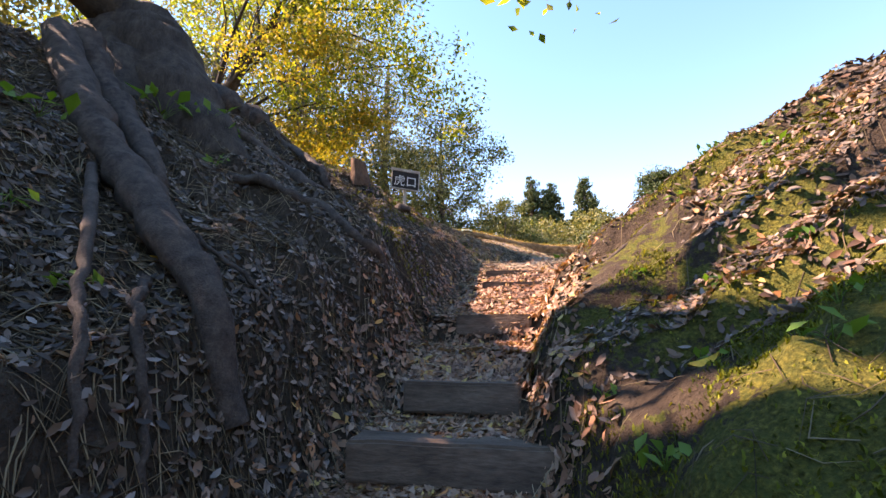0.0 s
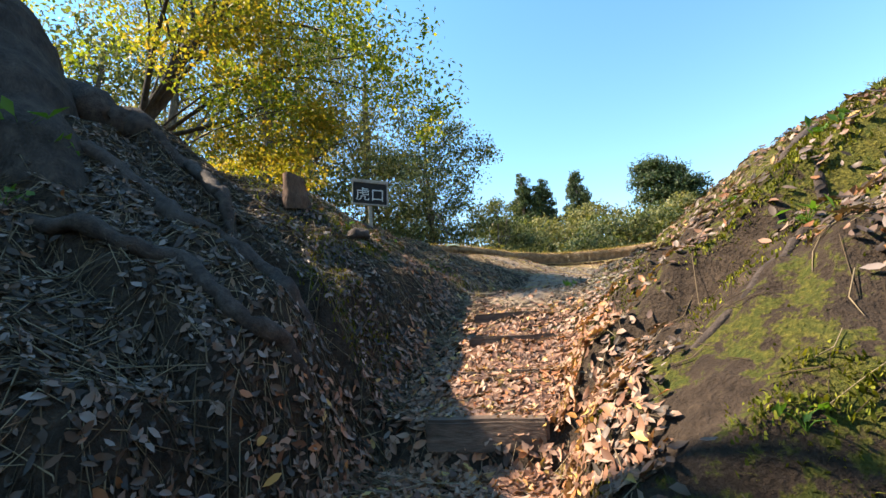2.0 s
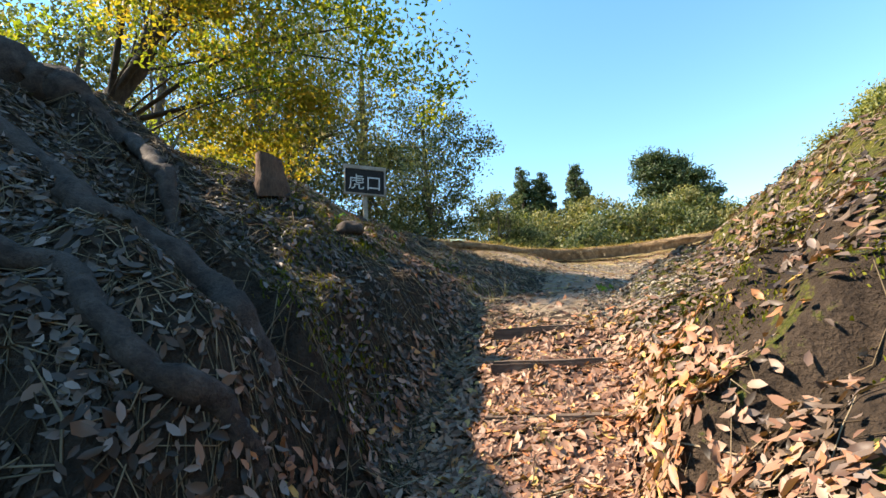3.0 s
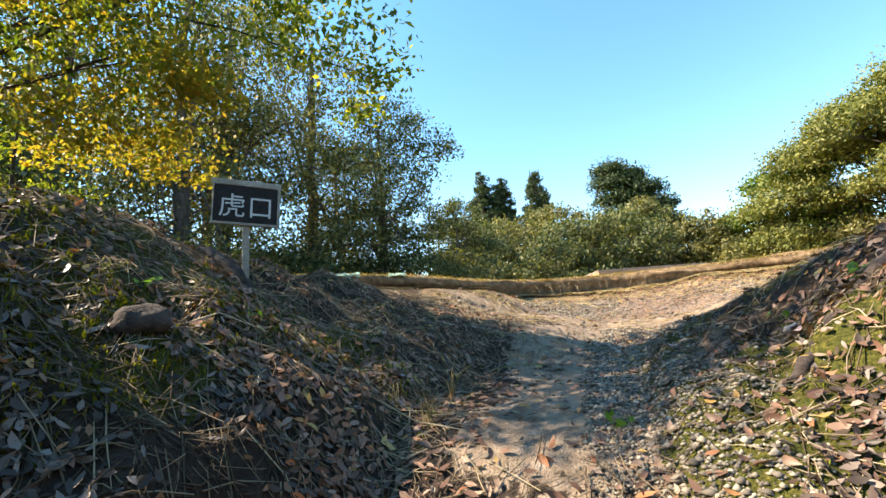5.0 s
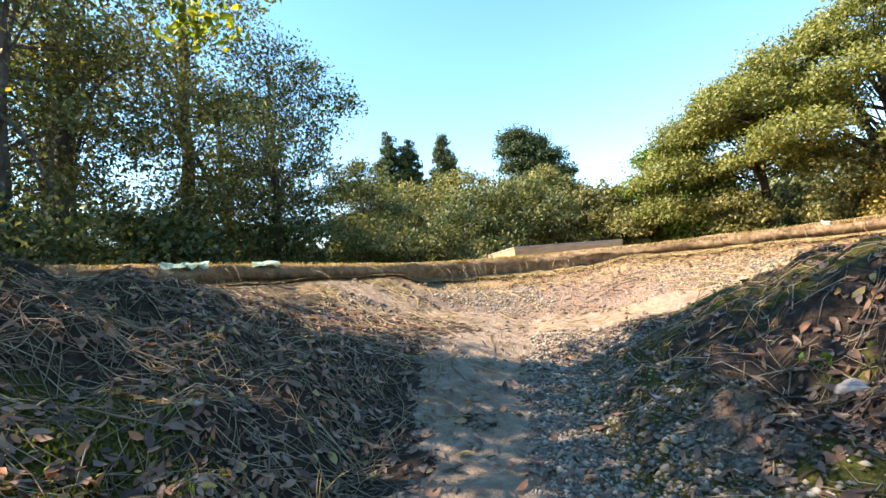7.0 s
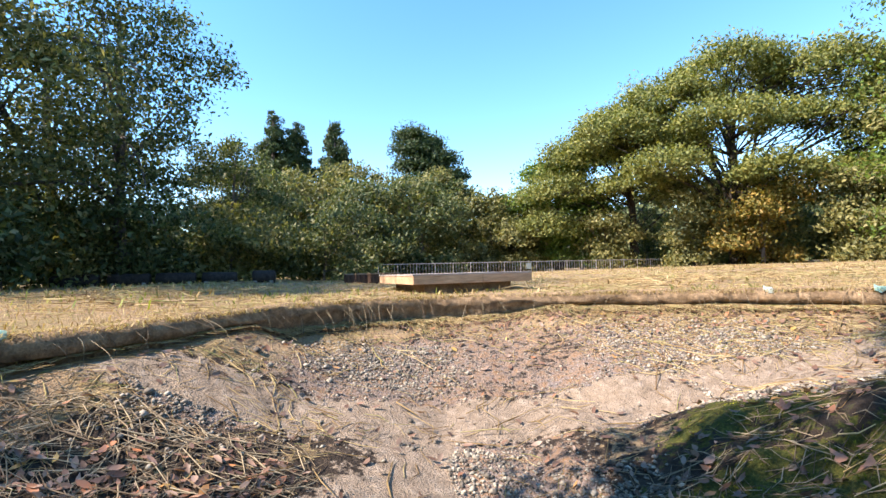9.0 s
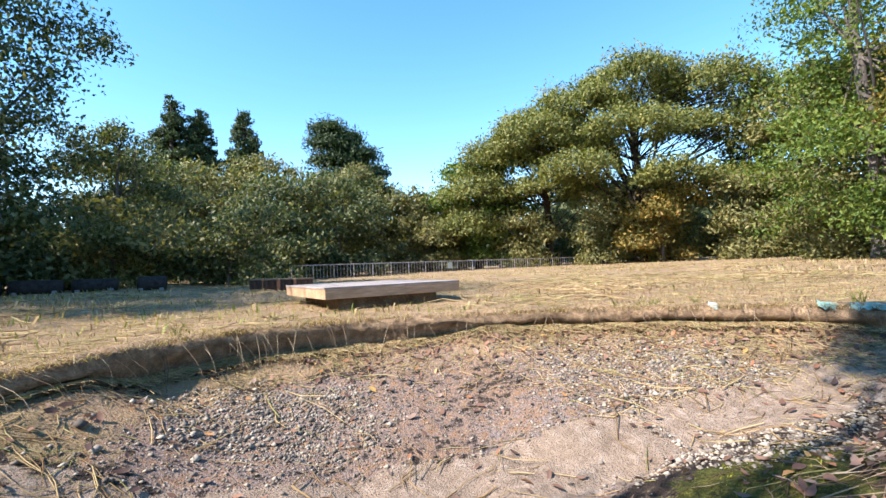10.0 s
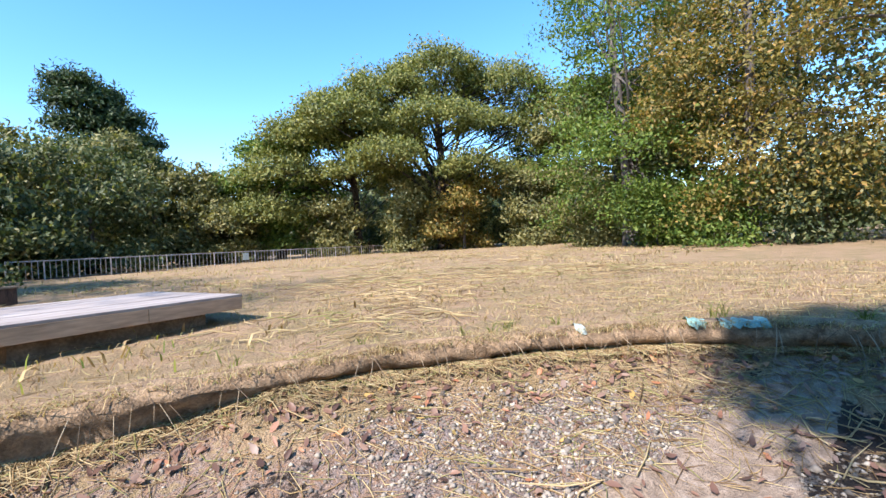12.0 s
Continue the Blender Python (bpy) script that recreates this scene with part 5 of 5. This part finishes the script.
blades("green_field_grass", x, y, 0.13, 0.009, GRASS, "thin green grass among the dry", 0.7)
x, y = scatter(16000, -5.0, 13.0, 10.5, 21.0, lambda x, y: (lip_distance(x, y) < -0.04) * np.exp(-0.16 * np.maximum(0, y - 13)) * np.clip(0.5 + 0.7 * value_noise(x, y, 0.9, 47), 0.1, 1))
strands("cut_hay", x, y, 0.24, 0.0032, STRAW, "loose cut hay lying on the field", 0.02, 0.10, "hay")
x, y = scatter(22000, -4.0, 24.0, 14.0, 34.0, lambda x, y: (lip_distance(x, y) < -0.1) * np.exp(-0.05 * np.maximum(0, y - 14)) * np.clip(0.3 + 1.1 * value_noise(x, y, 1.3, 56), 0, 1))
strands("hay_wisps", x, y, 0.42, 0.007, STRAW, "wisps of raked hay over the field", 0.03, 0.16, "hay")
# straw thatch on the turf edge and debris below it
i = RNG.integers(0, len(EDGE), 9000)
off = RNG.normal(-0.08, 0.09, 9000)
ex, ey = EDGE[i, 0] + RNG.normal(0, 0.05, 9000), EDGE[i, 1] + off
strands("edge_thatch", ex, ey, 0.16, 0.003, STRAW, "bleached grass thatch along the turf edge", 0.05, 0.06, "straw")
x, y = scatter(5200, 1.5, 6.9, 9.0, 14.0, lambda x, y: smooth(lip_distance(x, y), 0.08, 0.15) * smooth(0.9 - lip_distance(x, y), 0, 0.7) * 0.8)
litter_leaves("lip_debris", x, y, 0.075, LITTER, "dry leaves and bark below the turf edge")
x, y = scatter(700, 0.5, 6.6, 9.4, 13.6, lambda x, y: (lip_distance(x, y) > 0.1) * np.clip(0.25 + value_noise(x, y, 0.7, 53), 0, 0.9))
strands("loose_straw_stems", x, y, 0.38, 0.0045, STRAW, "long pale straw stems on the gravel", 0.012, 0.12, "straw")
# grass fringe and roots hanging over the turf edge
i = RNG.integers(0, len(EDGE), 17000)
o = RNG.normal(-0.02, 0.07, len(i))
ex, ey = EDGE[i, 0] + o * EDGE_OUT[i, 0] + RNG.normal(0, 0.03, len(i)), EDGE[i, 1] + o * EDGE_OUT[i, 1] + RNG.normal(0, 0.03, len(i))
blades("edge_grass", ex, ey, 0.06, 0.0028, STRAW, "dry grass fringe along the turf edge", 2.2, EDGE_TOP[i] + 0.035)


def build_edge_roots():
    pieces = []
    for k in RNG.integers(0, len(EDGE), 170):
        o0 = 0.09 + RNG.normal(0, 0.02)
        p0 = np.array([*(EDGE[k] + o0 * EDGE_OUT[k]), EDGE_TOP[k] + RNG.uniform(-0.03, 0.05)])
        far = RNG.uniform(0.08, 0.30)
        sx = RNG.normal(0, 0.10, 2)
        g = EDGE[k] + (o0 + far) * EDGE_OUT[k] + sx
        p2 = np.array([*g, base_z(*g) + 0.005])
        p1 = (p0 + p2) / 2 + np.array([*(0.05 * EDGE_OUT[k]), 0.03])
        r = RNG.uniform(0.0015, 0.0035)
        pieces.append(tube_arrays(curve_points([p0, p1, p2], 6), np.linspace(r, r * 0.5, 6), 4))
    v, f = joined(pieces)
    tagged(new("edge_roots", mesh_from("edge_roots", v, f, STRANDS)), "pale roots hanging from the turf edge", "roots", kind="stuff")


build_edge_roots()


# ---------------------------------------------------------------- single plants and fallen things
def build_weed(x, y, leaves, size, label, seed):
    rng = np.random.default_rng(seed)
    g = ground_at(x, y)
    w = thing("weed", Matrix.Translation(g), label, "plant", "small weeds")
    for k in range(leaves):
        a = k * 2.4 + rng.normal(0, 0.2)
        reach = size * rng.uniform(0.5, 1.0)
        tip = np.array([math.cos(a) * reach, math.sin(a) * reach, size * rng.uniform(0.25, 0.8)])
        line = curve_points([(0, 0, -0.01), tip * [0.4, 0.4, 0.75], tip], 5)
        part_np("stem", *tube_arrays(line, np.linspace(0.0022, 0.001, 5), 4), WEED, w)
        v, f = leaf_cloud(np.array([tip]), np.array([[0, 0, 1.0]]), size * 0.75, rng, narrow=0.5)
        part_np("leaf", v, f, WEED, w)


for k, (x, y, n, s) in enumerate(((2.35, 2.75, 9, 0.11), (2.85, 2.75, 8, 0.12), (2.95, 2.95, 7, 0.10), (2.6, 3.2, 7, 0.08), (2.75, 3.7, 9, 0.10), (3.1, 3.55, 8, 0.09), (2.15, 3.35, 6, 0.07), (2.35, 4.05, 7, 0.07), (2.75, 4.9, 8, 0.09), (3.05, 5.3, 7, 0.09), (2.6, 5.6, 6, 0.07), (3.35, 4.6, 8, 0.10), (1.47, 7.78, 9, 0.09), (0.05, 2.25, 8, 0.11), (-0.5, 2.2, 8, 0.12), (-1.1, 3.9, 8, 0.13), (-1.4, 4.3, 8, 0.12), (-0.9, 7.0, 7, 0.08), (-0.55, 7.4, 7, 0.07), (2.9, 8.2, 7, 0.08), (3.1, 8.6, 7, 0.09), (2.7, 8.9, 6, 0.07), (-1.8, 3.85, 12, 0.30), (-1.55, 4.15, 10, 0.24), (-1.2, 2.6, 9, 0.2))):
    build_weed(x, y, n, s, "small green leafy weed on the mossy bank" if x > 1.2 else "small green leafy weed on the shaded bank", 200 + k)


def build_tuft(x, y, n, h, mat, label, seed, z=None):
    rng = np.random.default_rng(seed)
    z = base_z(x, y) if z is None else z
    pieces = []
    for k in range(n):
        a, l = rng.uniform(0, 6.283), h * rng.uniform(0.5, 1.1)
        d = np.array([math.cos(a), math.sin(a), 0]) * l * rng.uniform(0.1, 0.7)
        b = rng.normal(0, 0.015, 3) * [1, 1, 0]
        pts = curve_points([b + [0, 0, -0.02], b + d * 0.3 + [0, 0, l * 0.6], b + d + [0, 0, l * 0.9]], 5)
        pieces.append(tube_arrays(pts, np.array([0.003, 0.0032, 0.0028, 0.002, 0.0005]), 3))
    v, f = joined(pieces)
    tagged(new("grass_tuft", mesh_from("grass_tuft", v, f, mat)), label, "grass tuft", "grass tufts").location = (x, y, z)


for k in range(16):
    e = RNG.integers(30, len(EDGE) - 30)
    o = -RNG.uniform(0.02, 0.35)
    build_tuft(EDGE[e, 0] + o * EDGE_OUT[e, 0], EDGE[e, 1] + o * EDGE_OUT[e, 1], 12, RNG.uniform(0.10, 0.24), GRASS, "upright green grass tuft on the turf edge", 300 + k, EDGE_TOP[e])
for k, (x, y, h) in enumerate(((3.35, 5.35, 0.13), (3.6, 5.9, 0.14), (3.9, 6.3, 0.13), (3.5, 7.2, 0.12), (3.7, 8.4, 0.12), (0.35, 7.9, 0.22), (0.1, 8.0, 0.2), (0.35, 8.5, 0.26))):
    build_tuft(x, y, 14, h, STRAW if x < 1 else GRASS, "wispy grass tuft on the bank", 340 + k)


def build_big_leaf(x, y, size, mat, turn, label):
    g = ground_at(x, y, 0.03)
    n = 9
    t = np.linspace(0, 1, n)
    w = size * 0.22 * np.sin(math.pi * t**0.8) ** 0.8
    rows = [np.stack([(t - 0.5) * size, w * s, 0.10 * size * np.abs(s) + 0.16 * size * (2 * t - 1) ** 2], 1) for s in (-1, 0, 1)]
    v = np.stack(rows, 1).reshape(-1, 3)
    i, j = np.meshgrid(np.arange(n - 1), np.arange(2), indexing="ij")
    a = i * 3 + j
    f = np.stack([a, a + 3, a + 4, a + 1], -1).reshape(-1, 4)
    ob = tagged(new("fallen_leaf", mesh_from("fallen_leaf", v, f, mat, True)), label, "leaf", "large fallen leaves")
    ob.matrix_world = Matrix.Translation(g) @ pose(0, 0, 0, RNG.uniform(-25, 25), RNG.uniform(-25, 25), turn)


YELLOW_LEAF = plain_material("yellow leaf", (0.42, 0.22, 0.02), (0.62, 0.38, 0.04), 30, 0.5, 0.001)
MAUVE_LEAF = plain_material("bleached leaf", (0.24, 0.17, 0.17), (0.44, 0.35, 0.35), 30, 0.5, 0.001)
RUST_LEAF = plain_material("russet leaf", (0.20, 0.08, 0.035), (0.40, 0.17, 0.07), 30, 0.5, 0.001)
for x, y, s, mat, t, label in ((2.55, 3.1, 0.13, YELLOW_LEAF, 10, "fallen yellow leaf on moss"), (1.63, 4.45, 0.11, YELLOW_LEAF, 20, "fallen yellow leaf on the step"), (-0.1, 2.75, 0.12, YELLOW_LEAF, 60, "fallen yellow leaf on the bank"), (0.15, 2.2, 0.14, MAUVE_LEAF, 95, "large bleached leaf standing in the litter"), (0.35, 2.15, 0.11, MAUVE_LEAF, 70, "large bleached leaf standing in the litter"), (0.52, 2.2, 0.10, MAUVE_LEAF, 100, "large bleached leaf standing in the litter"), (2.8, 4.4, 0.12, RUST_LEAF, 30, "large russet leaf on the bank"), (3.0, 4.0, 0.13, RUST_LEAF, -20, "large russet leaf on the bank"), (2.9, 3.2, 0.12, MAUVE_LEAF, 5, "large bleached leaf on moss"), (1.75, 5.2, 0.12, RUST_LEAF, 80, "large russet leaf on the steps"), (2.0, 9.1, 0.13, MAUVE_LEAF, 15, "large bleached leaf on the gravel"), (0.05, 8.2, 0.10, MAUVE_LEAF, 60, "large bleached leaf on the bank"), (2.45, 8.05, 0.14, MAUVE_LEAF, 40, "large bleached leaf under the bank")):
    build_big_leaf(x, y, s, mat, t, label)


def build_stone(x, y, r, mat, label, seed):
    rng = np.random.default_rng(seed)
    bm = bmesh.new()
    bmesh.ops.create_icosphere(bm, subdivisions=3, radius=1.0)
    for v in bm.verts:
        q = v.co * (1 + 0.28 * noise.noise(v.co * 1.4 + Vector((seed, 0, 0))) + 0.08 * noise.noise(v.co * 4))
        v.co = Vector((q.x * r, q.y * r * 0.8, q.z * r * 0.6))
    ob = part("stone", bm, mat, None, label, True)
    tagged(ob, label, "stone")
    ob.matrix_world = Matrix.Translation(ground_at(x, y, r * 0.1)) @ pose(0, 0, 0, 0, 0, rng.uniform(0, 360))


build_stone(2.72, 8.72, 0.075, STONE, "pale rounded stone bedded in the bank", 1)
# a little stone shape stands in for a purple-white plant spot
build_stone(-0.15, 5.75, 0.04, STONE, "small purple-white plant spot on the bank, built as a stone", 2)
# earthy lump in dark root tone, which also stands for its shadow
build_stone(-0.62, 6.75, 0.13, ROOT, "dark earthy lump on the bank, its shadow in the tone", 3)
